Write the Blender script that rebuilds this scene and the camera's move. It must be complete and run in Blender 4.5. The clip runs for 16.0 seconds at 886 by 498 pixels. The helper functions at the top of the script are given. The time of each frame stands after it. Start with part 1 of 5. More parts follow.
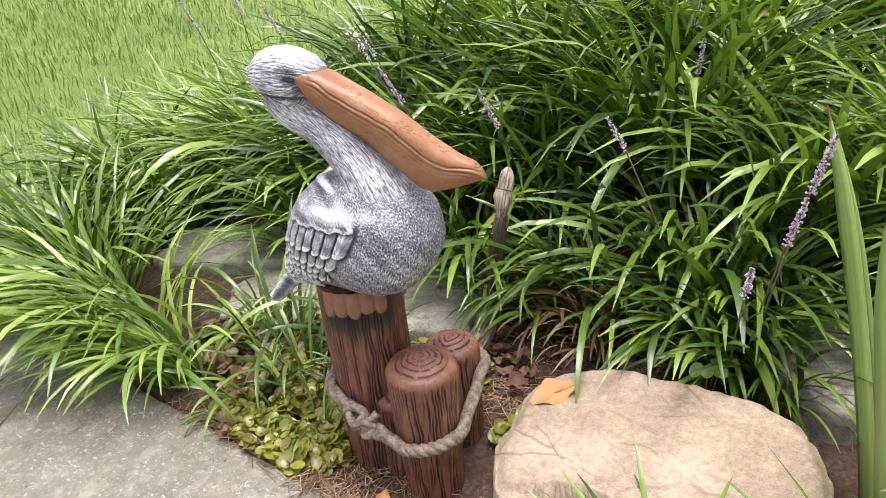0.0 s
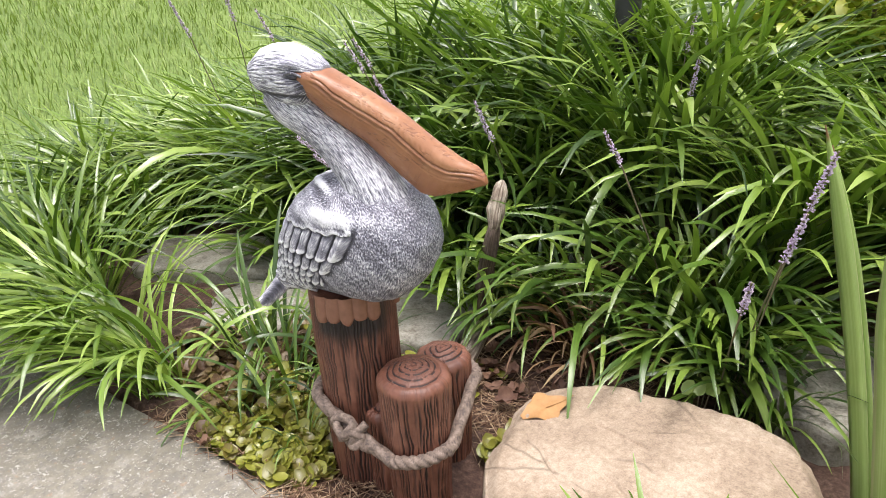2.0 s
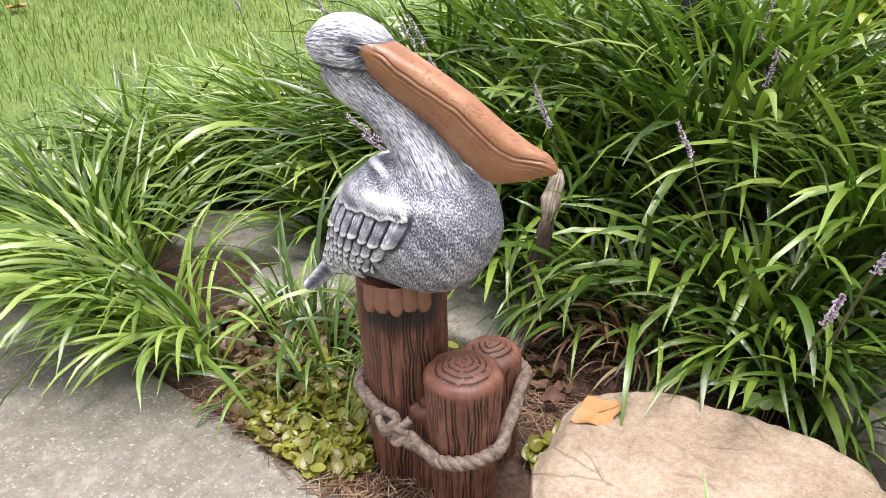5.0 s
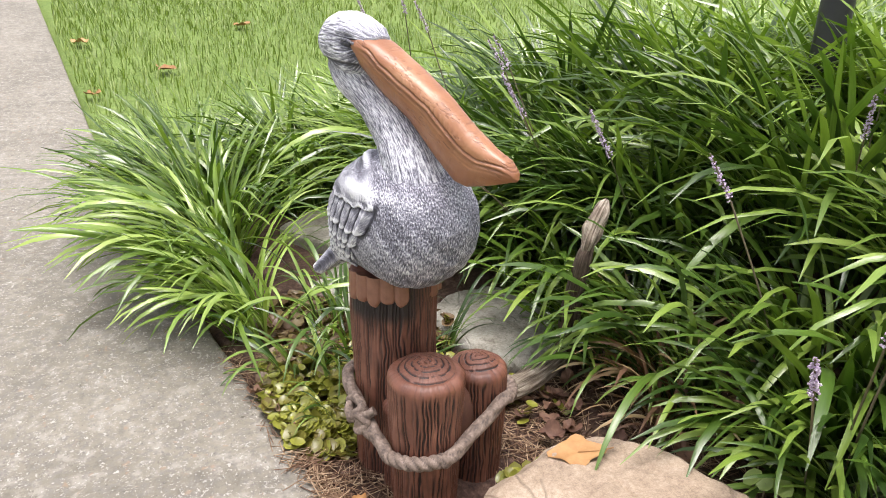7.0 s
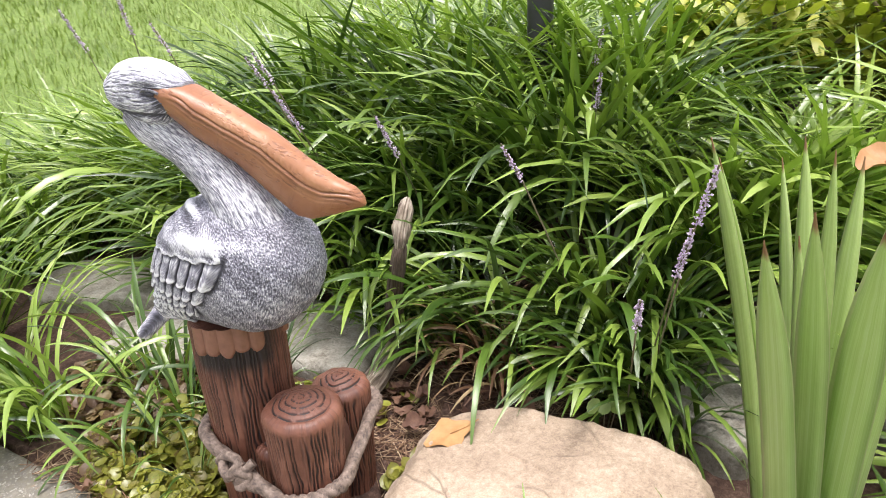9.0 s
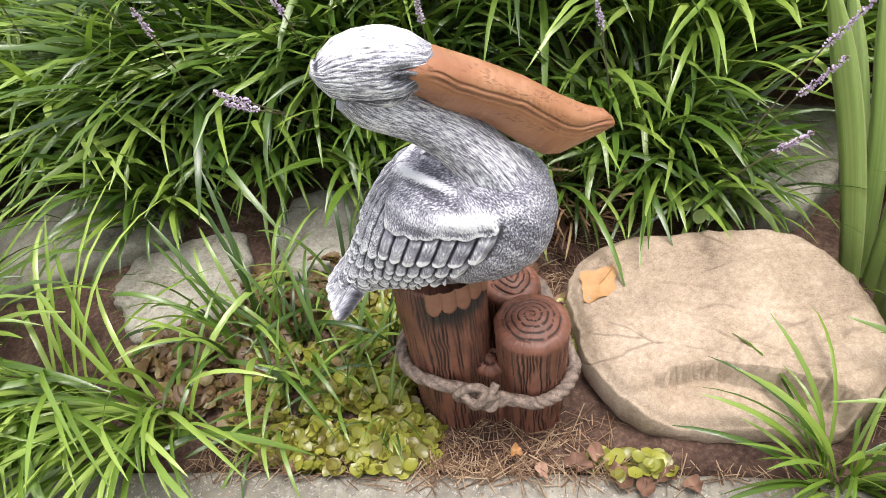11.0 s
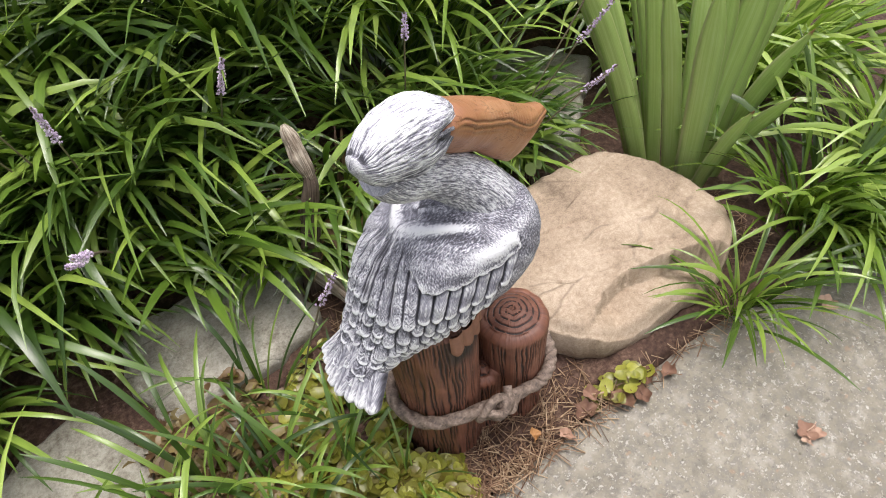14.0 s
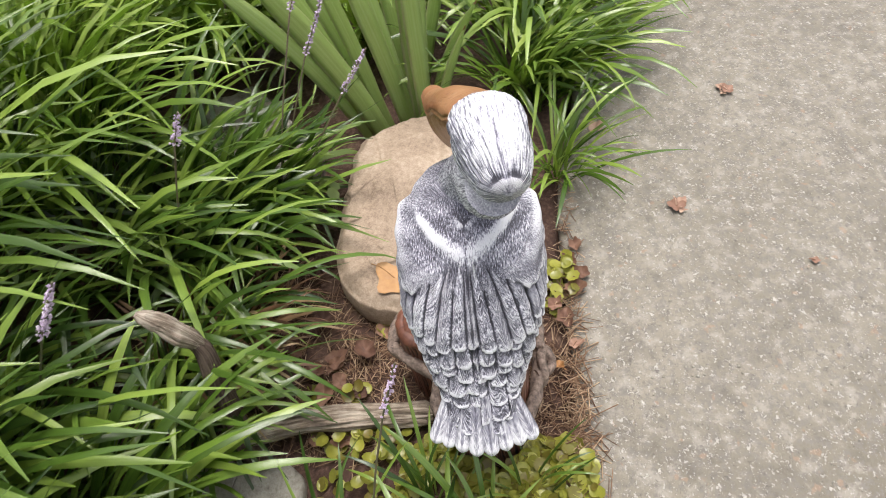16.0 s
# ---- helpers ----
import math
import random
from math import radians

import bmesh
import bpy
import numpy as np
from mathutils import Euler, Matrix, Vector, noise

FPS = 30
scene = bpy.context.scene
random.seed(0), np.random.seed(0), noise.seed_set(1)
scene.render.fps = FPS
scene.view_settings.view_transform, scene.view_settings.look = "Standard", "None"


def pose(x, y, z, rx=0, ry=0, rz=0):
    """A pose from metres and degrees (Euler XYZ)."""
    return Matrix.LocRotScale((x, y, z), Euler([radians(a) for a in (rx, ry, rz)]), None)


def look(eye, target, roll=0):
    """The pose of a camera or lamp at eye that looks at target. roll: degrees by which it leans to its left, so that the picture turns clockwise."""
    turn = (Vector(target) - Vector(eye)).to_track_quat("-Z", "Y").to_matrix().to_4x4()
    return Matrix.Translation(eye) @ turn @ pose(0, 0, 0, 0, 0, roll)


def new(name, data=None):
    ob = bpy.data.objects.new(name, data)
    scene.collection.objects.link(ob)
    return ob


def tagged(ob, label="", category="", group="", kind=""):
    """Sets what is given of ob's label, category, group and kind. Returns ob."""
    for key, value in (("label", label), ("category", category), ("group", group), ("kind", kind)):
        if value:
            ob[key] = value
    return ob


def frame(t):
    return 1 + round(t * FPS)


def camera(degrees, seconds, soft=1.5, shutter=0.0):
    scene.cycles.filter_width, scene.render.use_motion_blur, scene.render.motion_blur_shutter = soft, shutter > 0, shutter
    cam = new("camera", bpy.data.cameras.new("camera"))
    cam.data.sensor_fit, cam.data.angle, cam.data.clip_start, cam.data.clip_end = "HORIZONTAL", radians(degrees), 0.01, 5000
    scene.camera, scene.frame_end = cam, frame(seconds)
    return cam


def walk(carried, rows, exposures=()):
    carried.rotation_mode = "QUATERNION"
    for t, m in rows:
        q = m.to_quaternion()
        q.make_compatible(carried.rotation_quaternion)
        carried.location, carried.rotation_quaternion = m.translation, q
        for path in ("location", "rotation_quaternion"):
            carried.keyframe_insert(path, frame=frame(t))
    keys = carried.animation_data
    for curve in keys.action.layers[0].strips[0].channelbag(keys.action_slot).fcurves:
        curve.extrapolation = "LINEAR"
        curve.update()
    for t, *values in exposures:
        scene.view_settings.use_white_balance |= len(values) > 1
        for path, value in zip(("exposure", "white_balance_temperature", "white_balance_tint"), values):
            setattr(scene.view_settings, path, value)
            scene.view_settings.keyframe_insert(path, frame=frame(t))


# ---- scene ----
cam = camera(68.0, 16.0, soft=0.9, shutter=0.12)

PATH = [
    (0, (0.587, -0.515, 0.681), (-0.668, 0.782, -0.181), -6.1),
    (0.5, (0.587, -0.521, 0.673), (-0.657, 0.789, -0.184), -5.4),
    (1, (0.6, -0.531, 0.667), (-0.668, 0.788, -0.141), -4.9),
    (1.5, (0.599, -0.52, 0.665), (-0.617, 0.846, -0.144), -3.9),
    (2, (0.564, -0.531, 0.66), (-0.651, 0.839, -0.144), -3.3),
    (2.5, (0.528, -0.55, 0.659), (-0.661, 0.832, -0.164), -3.4),
    (3, (0.484, -0.562, 0.649), (-0.628, 0.878, -0.183), -3.3),
    (3.5, (0.446, -0.574, 0.646), (-0.65, 0.858, -0.218), -3.5),
    (4, (0.438, -0.592, 0.648), (-0.656, 0.845, -0.212), -2.9),
    (4.2, (0.445, -0.577, 0.657), (-0.691, 0.819, -0.215), -2.8),
    (6.3, (0.627, -0.421, 0.613), (-0.816, 0.729, -0.159), 1.3),
    (6.5, (0.64, -0.394, 0.609), (-0.854, 0.687, -0.164), 1.8),
    (7, (0.667, -0.355, 0.608), (-0.96, 0.55, -0.122), 1.0),
    (7.5, (0.713, -0.352, 0.613), (-0.947, 0.547, -0.048), 0.6),
    (8, (0.737, -0.357, 0.611), (-0.879, 0.63, -0.032), 1.4),
    (8.5, (0.729, -0.336, 0.61), (-0.731, 0.868, -0.036), 2.2),
    (9, (0.599, -0.454, 0.652), (-0.507, 1.02, -0.125), -3.0),
    (9.5, (0.472, -0.513, 0.691), (-0.331, 1.089, -0.197), -6.4),
    (10, (0.447, -0.573, 0.836), (-0.294, 0.776, -0.441), -14.1),
    (10.2, (0.378, -0.593, 0.825), (-0.312, 0.737, -0.499), -13.6),
    (12.3, (-0.064, -0.447, 0.837), (-0.005, 0.888, -0.65), -4.7),
    (12.5, (-0.067, -0.444, 0.843), (0.017, 0.878, -0.655), -4.7),
    (13, (-0.132, -0.411, 0.835), (0.095, 0.865, -0.688), -8.2),
    (13.5, (-0.163, -0.415, 0.839), (0.242, 0.819, -0.682), -6.6),
    (14, (-0.214, -0.454, 0.877), (0.359, 0.753, -0.612), -6.8),
    (14.5, (-0.313, -0.351, 0.883), (0.366, 0.771, -0.627), -16.2),
    (15, (-0.373, -0.311, 0.891), (0.461, 0.636, -0.66), -14.5),
    (15.5, (-0.428, -0.257, 0.913), (0.594, 0.507, -0.627), -16.3),
    (16, (-0.407, -0.12, 0.886), (0.788, 0.222, -0.681), -11.9),
]
walk(cam, [(t, look(eye, target, roll)) for t, eye, target, roll in PATH],
     exposures=[(0, 1.1, 6400, 15), (7.5, 1.1, 6400, 16), (8.5, 1.2, 6400, 16), (9.5, 1.28, 6400, 16), (10.2, 1.2, 6450, 13), (12.5, 0.88, 6500, 14), (14.5, 0.82, 6500, 14), (16, 0.81, 6500, 14)])

# ---- world, sun ----
world = bpy.data.worlds.new("overcast_sky")
scene.world = world
world.use_nodes = True
wn = world.node_tree.nodes
sky = wn.new("ShaderNodeTexSky")
sky.sky_type = "NISHITA"
sky.sun_disc = False
sky.sun_elevation = radians(84)
sky.sun_rotation = radians(104)
sky.air_density, sky.dust_density, sky.ozone_density = 1.0, 3.0, 1.0
cloud = wn.new("ShaderNodeHueSaturation")
cloud.inputs["Saturation"].default_value = 0.22
world.node_tree.links.new(sky.outputs["Color"], cloud.inputs["Color"])
world.node_tree.links.new(cloud.outputs["Color"], wn["Background"].inputs["Color"])
wn["Background"].inputs["Strength"].default_value = 0.132

sun_data = bpy.data.lights.new("sun", "SUN")
sun_data.energy, sun_data.angle, sun_data.color = 1.9, radians(30), (1.0, 0.96, 0.89)
sun = new("sun", sun_data)
sun.matrix_world = look((0.4, -0.1, 4.0), (0, 0, 0))


# ---- materials ----
def material(name):
    m = bpy.data.materials.new(name)
    m.use_nodes = True
    nt = m.node_tree
    return m, nt, nt.nodes["Principled BSDF"]


def ramp(nt, source, stops):
    n = nt.nodes.new("ShaderNodeValToRGB")
    els = n.color_ramp.elements
    while len(els) < len(stops):
        els.new(0.5)
    for e, (pos, col) in zip(els, stops):
        e.position = pos
        e.color = (*col, 1) if len(col) == 3 else col
    nt.links.new(source, n.inputs["Fac"])
    return n.outputs["Color"]


def coords(nt, scale=(1, 1, 1), out="Object"):
    tc = nt.nodes.new("ShaderNodeTexCoord")
    mp = nt.nodes.new("ShaderNodeMapping")
    mp.inputs["Scale"].default_value = scale
    nt.links.new(tc.outputs[out], mp.inputs["Vector"])
    return mp.outputs["Vector"]


def noise_tex(nt, vec, scale, detail=4.0, rough=0.55):
    n = nt.nodes.new("ShaderNodeTexNoise")
    n.inputs["Scale"].default_value, n.inputs["Detail"].default_value, n.inputs["Roughness"].default_value = scale, detail, rough
    nt.links.new(vec, n.inputs["Vector"])
    return n.outputs["Fac"]


def voronoi_tex(nt, vec, scale, feature="F1", out="Distance"):
    n = nt.nodes.new("ShaderNodeTexVoronoi")
    n.feature = feature
    n.inputs["Scale"].default_value = scale
    nt.links.new(vec, n.inputs["Vector"])
    return n.outputs[out]


def mix(nt, fac, a, b, blend="MIX"):
    n = nt.nodes.new("ShaderNodeMix")
    n.data_type, n.blend_type = "RGBA", blend
    for sock, value in ((n.inputs["Factor"], fac), (n.inputs["A"], a), (n.inputs["B"], b)):
        if isinstance(value, (int, float)):
            sock.default_value = value
        elif isinstance(value, tuple):
            sock.default_value = (*value, 1)
        else:
            nt.links.new(value, sock)
    return n.outputs["Result"]


def calc(nt, op, a, b=0.0):
    n = nt.nodes.new("ShaderNodeMath")
    n.operation = op
    for sock, value in zip(n.inputs, (a, b)):
        if isinstance(value, (int, float)):
            sock.default_value = value
        else:
            nt.links.new(value, sock)
    return n.outputs["Value"]


def bump(nt, bsdf, height, strength, distance):
    n = nt.nodes.new("ShaderNodeBump")
    n.inputs["Strength"].default_value, n.inputs["Distance"].default_value = strength, distance
    nt.links.new(height, n.inputs["Height"])
    nt.links.new(n.outputs["Normal"], bsdf.inputs["Normal"])


def attribute(nt, name):
    n = nt.nodes.new("ShaderNodeAttribute")
    n.attribute_name = name
    return n.outputs["Fac"]


def put(nt, out, bsdf, name):
    nt.links.new(out, bsdf.inputs[name])


def feather_paint():
    """Dark grey cast stone, dry-brushed white over its combed feather relief."""
    m, nt, b = material("dry_brushed_feather_paint")
    comb = noise_tex(nt, coords(nt, (900, 210, 1), "UV"), 1.0, 2, 0.6)
    fleck = noise_tex(nt, coords(nt, (1, 1, 1)), 760, 2, 0.6)
    patch = noise_tex(nt, coords(nt, (1, 1, 1)), 26, 4, 0.6)
    h = calc(nt, "ADD", calc(nt, "MULTIPLY", comb, 0.72), calc(nt, "MULTIPLY", fleck, 0.28))
    h2 = calc(nt, "ADD", h, calc(nt, "MULTIPLY", calc(nt, "SUBTRACT", patch, 0.5), 0.24))
    # The vertex value holds dark paint together with painted shade and highlights.
    h3 = calc(nt, "SUBTRACT", h2, calc(nt, "MULTIPLY", attribute(nt, "wash_shade"), 0.34))
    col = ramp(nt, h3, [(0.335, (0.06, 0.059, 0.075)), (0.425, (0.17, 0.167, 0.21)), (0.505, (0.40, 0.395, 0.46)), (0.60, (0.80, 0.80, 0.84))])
    put(nt, col, b, "Base Color")
    b.inputs["Roughness"].default_value = 0.6
    bump(nt, b, h, 0.9, 0.003)
    return m


def wing_paint():
    """The same paint on the carved quills: fine slanting barbs, pale rims, dark gaps."""
    m, nt, b = material("dry_brushed_quill_paint")
    barb = noise_tex(nt, coords(nt, (1050, 240, 1), "UV"), 1.0, 2, 0.5)
    patch = noise_tex(nt, coords(nt), 30, 3, 0.6)
    h = calc(nt, "ADD", calc(nt, "MULTIPLY", barb, 0.55), calc(nt, "MULTIPLY", patch, 0.45))
    h2 = calc(nt, "SUBTRACT", h, calc(nt, "MULTIPLY", attribute(nt, "wash_shade"), 0.36))
    put(nt, ramp(nt, h2, [(0.20, (0.03, 0.03, 0.04)), (0.38, (0.13, 0.127, 0.165)), (0.53, (0.32, 0.316, 0.375)), (0.68, (0.80, 0.80, 0.83))]), b, "Base Color")
    b.inputs["Roughness"].default_value = 0.6
    bump(nt, b, barb, 0.8, 0.002)
    return m


def beak_paint():
    m, nt, b = material("terracotta_orange_beak_paint")
    big = noise_tex(nt, coords(nt), 22, 4, 0.6)
    streak = noise_tex(nt, coords(nt, (14, 130, 1), "UV"), 1.0, 4, 0.65)
    col = ramp(nt, big, [(0.3, (0.28, 0.112, 0.054)), (0.55, (0.365, 0.165, 0.082)), (0.75, (0.46, 0.245, 0.135))])
    dark = ramp(nt, streak, [(0.30, (1, 1, 1)), (0.40, (0, 0, 0))])
    col = mix(nt, calc(nt, "MULTIPLY", dark, 0.35), col, (0.16, 0.07, 0.04))
    col = mix(nt, attribute(nt, "wash_shade"), col, (0.13, 0.05, 0.03))
    nick = ramp(nt, noise_tex(nt, coords(nt, (620, 170, 1), "UV"), 1.0, 1, 0.4), [(0.54, (0, 0, 0)), (0.60, (1, 1, 1))])
    where = ramp(nt, noise_tex(nt, coords(nt, (110, 26, 1), "UV"), 1.0, 2, 0.5), [(0.49, (0, 0, 0)), (0.56, (1, 1, 1))])
    col = mix(nt, calc(nt, "MULTIPLY", calc(nt, "MULTIPLY", nick, where), 0.42), col, (0.12, 0.045, 0.025))
    put(nt, col, b, "Base Color")
    b.inputs["Roughness"].default_value = 0.36
    bump(nt, b, calc(nt, "SUBTRACT", streak, calc(nt, "MULTIPLY", calc(nt, "MULTIPLY", nick, where), 0.5)), 0.5, 0.0014)
    return m


def piling_paint():
    m, nt, b = material("brown_carved_piling_paint")
    big = noise_tex(nt, coords(nt), 30, 4, 0.6)
    grain = noise_tex(nt, coords(nt, (190, 9, 1), "UV"), 1.0, 3, 0.55)
    col = ramp(nt, big, [(0.3, (0.125, 0.048, 0.030)), (0.55, (0.195, 0.078, 0.048)), (0.78, (0.275, 0.122, 0.078))])
    col = mix(nt, calc(nt, "MULTIPLY", ramp(nt, grain, [(0.36, (1, 1, 1)), (0.46, (0, 0, 0))]), 0.45), col, (0.06, 0.03, 0.024))
    col = mix(nt, attribute(nt, "wash_shade"), col, (0.018, 0.014, 0.014))
    put(nt, col, b, "Base Color")
    b.inputs["Roughness"].default_value = 0.5
    bump(nt, b, grain, 0.6, 0.0018)
    return m


def rope_paint():
    m, nt, b = material("weathered_rope_paint")
    fib = noise_tex(nt, coords(nt), 160, 4, 0.6)
    col = ramp(nt, fib, [(0.3, (0.085, 0.062, 0.05)), (0.55, (0.21, 0.155, 0.122)), (0.75, (0.35, 0.272, 0.22))])
    col = mix(nt, attribute(nt, "wash_shade"), col, (0.06, 0.045, 0.04))
    put(nt, col, b, "Base Color")
    b.inputs["Roughness"].default_value = 0.75
    bump(nt, b, fib, 0.5, 0.001)
    return m


def leaf_material(name, low, mid, high, rough=0.42, edge=None, clear=0.20):
    """Long leaf: hue differs from leaf to leaf, with fine ribs along it."""
    m, nt, b = material(name)
    info = nt.nodes.new("ShaderNodeObjectInfo")
    geo = nt.nodes.new("ShaderNodeNewGeometry")
    rnd = calc(nt, "FRACT", calc(nt, "ADD", info.outputs["Random"], geo.outputs["Random Per Island"]))
    ribs = noise_tex(nt, coords(nt, (26, 0.7, 1), "UV"), 1.0, 2, 0.5)
    blotch = noise_tex(nt, coords(nt, (2, 3, 1), "UV"), 2.0, 3, 0.6)
    t = calc(nt, "ADD", calc(nt, "MULTIPLY", rnd, 0.7), calc(nt, "MULTIPLY", blotch, 0.3))
    col = ramp(nt, t, [(0.15, low), (0.5, mid), (0.9, high)])
    col = mix(nt, calc(nt, "MULTIPLY", ribs, 0.35), col, tuple(c * 0.55 for c in mid))
    if edge:
        col = mix(nt, ramp(nt, blotch, [(0.66, (0, 0, 0)), (0.72, (1, 1, 1))]), col, edge)
    put(nt, col, b, "Base Color")
    b.inputs["Roughness"].default_value = rough
    b.inputs["Specular IOR Level"].default_value = 0.75
    b.inputs["Subsurface Weight"].default_value = 0.0
    tr = nt.nodes.new("ShaderNodeBsdfTranslucent")
    put_col = mix(nt, 1.0, col, (1.0, 1.15, 0.5), "MULTIPLY")
    nt.links.new(put_col, tr.inputs["Color"])
    sh = nt.nodes.new("ShaderNodeMixShader")
    sh.inputs["Fac"].default_value = clear
    nt.links.new(b.outputs["BSDF"], sh.inputs[1])
    nt.links.new(tr.outputs["BSDF"], sh.inputs[2])
    nt.links.new(sh.outputs["Shader"], nt.nodes["Material Output"].inputs["Surface"])
    bump(nt, b, ribs, 0.25, 0.0006)
    return m


def iris_material():
    """Grey-green sword leaf with fine parallel veins, a pale bloom and a browned tip."""
    m, nt, b = material("iris_leaf")
    info = nt.nodes.new("ShaderNodeObjectInfo")
    veins = noise_tex(nt, coords(nt, (34, 0.5, 1), "UV"), 1.0, 3, 0.6)
    bloom = noise_tex(nt, coords(nt, (1.5, 2.5, 1), "UV"), 1.6, 4, 0.6)
    t = calc(nt, "ADD", calc(nt, "MULTIPLY", veins, 0.6), calc(nt, "ADD", calc(nt, "MULTIPLY", bloom, 0.3), calc(nt, "MULTIPLY", info.outputs["Random"], 0.15)))
    col = ramp(nt, t, [(0.30, (0.31, 0.44, 0.105)), (0.52, (0.46, 0.60, 0.20)), (0.72, (0.57, 0.69, 0.33))])
    sep = nt.nodes.new("ShaderNodeSeparateXYZ")
    nt.links.new(coords(nt, (1, 1, 1), "UV"), sep.inputs["Vector"])
    end = ramp(nt, calc(nt, "ADD", sep.outputs["Y"], calc(nt, "MULTIPLY", bloom, 0.03)), [(0.972, (0, 0, 0)), (0.99, (1, 1, 1))])
    hem = ramp(nt, calc(nt, "ABSOLUTE", calc(nt, "SUBTRACT", sep.outputs["X"], 0.5)), [(0.465, (0, 0, 0)), (0.485, (1, 1, 1))])
    col = mix(nt, calc(nt, "MULTIPLY", hem, 0.7), col, (0.66, 0.70, 0.36))
    col = mix(nt, end, col, (0.30, 0.17, 0.08))
    put(nt, col, b, "Base Color")
    b.inputs["Roughness"].default_value = 0.38
    tr = nt.nodes.new("ShaderNodeBsdfTranslucent")
    nt.links.new(col, tr.inputs["Color"])
    sh = nt.nodes.new("ShaderNodeMixShader")
    sh.inputs["Fac"].default_value = 0.35
    nt.links.new(b.outputs["BSDF"], sh.inputs[1])
    nt.links.new(tr.outputs["BSDF"], sh.inputs[2])
    nt.links.new(sh.outputs["Shader"], nt.nodes["Material Output"].inputs["Surface"])
    bump(nt, b, veins, 0.2, 0.0010)
    return m


def wood_grain_material(name, dark, mid, light):
    """Weathered driftwood with cracks along the grain."""
    m, nt, b = material(name)
    grain = noise_tex(nt, coords(nt, (260, 14, 1), "UV"), 1.0, 4, 0.6)
    patch = noise_tex(nt, coords(nt), 35, 4, 0.6)
    t = calc(nt, "ADD", calc(nt, "MULTIPLY", grain, 0.65), calc(nt, "MULTIPLY", patch, 0.35))
    put(nt, ramp(nt, t, [(0.34, dark), (0.46, mid), (0.62, light)]), b, "Base Color")
    b.inputs["Roughness"].default_value = 0.85
    bump(nt, b, grain, 0.9, 0.004)
    return m


def stone_material(name, dark, mid, light, rough=0.8, fine=60, relief=0.003):
    m, nt, b = material(name)
    v = coords(nt)
    big = noise_tex(nt, v, 9, 5, 0.6)
    mid_n = noise_tex(nt, v, fine, 5, 0.7)
    grain = noise_tex(nt, v, fine * 3.5, 3, 0.7)
    t = calc(nt, "ADD", calc(nt, "MULTIPLY", big, 0.40), calc(nt, "ADD", calc(nt, "MULTIPLY", mid_n, 0.32), calc(nt, "MULTIPLY", grain, 0.28)))
    col = ramp(nt, t, [(0.38, dark), (0.5, mid), (0.62, light)])
    pit = voronoi_tex(nt, v, fine * 3.0)
    col = mix(nt, calc(nt, "MULTIPLY", ramp(nt, pit, [(0.05, (1, 1, 1)), (0.16, (0, 0, 0))]), 0.35), col, tuple(c * 0.5 for c in dark))
    warp = nt.nodes.new("ShaderNodeVectorMath")
    warp.operation = "MULTIPLY_ADD"
    wn_tex = nt.nodes.new("ShaderNodeTexNoise")
    wn_tex.inputs["Scale"].default_value = 14
    nt.links.new(v, wn_tex.inputs["Vector"])
    nt.links.new(wn_tex.outputs["Color"], warp.inputs[0])
    warp.inputs[1].default_value = (0.03, 0.03, 0.03)
    nt.links.new(coords(nt, (0.55, 1.3, 1.0)), warp.inputs[2])
    line = ramp(nt, voronoi_tex(nt, warp.outputs["Vector"], 8.5, "DISTANCE_TO_EDGE"), [(0.006, (1, 1, 1)), (0.018, (0, 0, 0))])
    some = ramp(nt, noise_tex(nt, v, 11, 2, 0.5), [(0.52, (0, 0, 0)), (0.60, (1, 1, 1))])
    crack = calc(nt, "MULTIPLY", line, some)
    col = mix(nt, calc(nt, "MULTIPLY", crack, 0.35), col, tuple(c * 0.55 for c in dark))
    put(nt, col, b, "Base Color")
    b.inputs["Roughness"].default_value = rough
    bump(nt, b, calc(nt, "SUBTRACT", t, calc(nt, "MULTIPLY", crack, 0.3)), 0.8, relief)
    return m


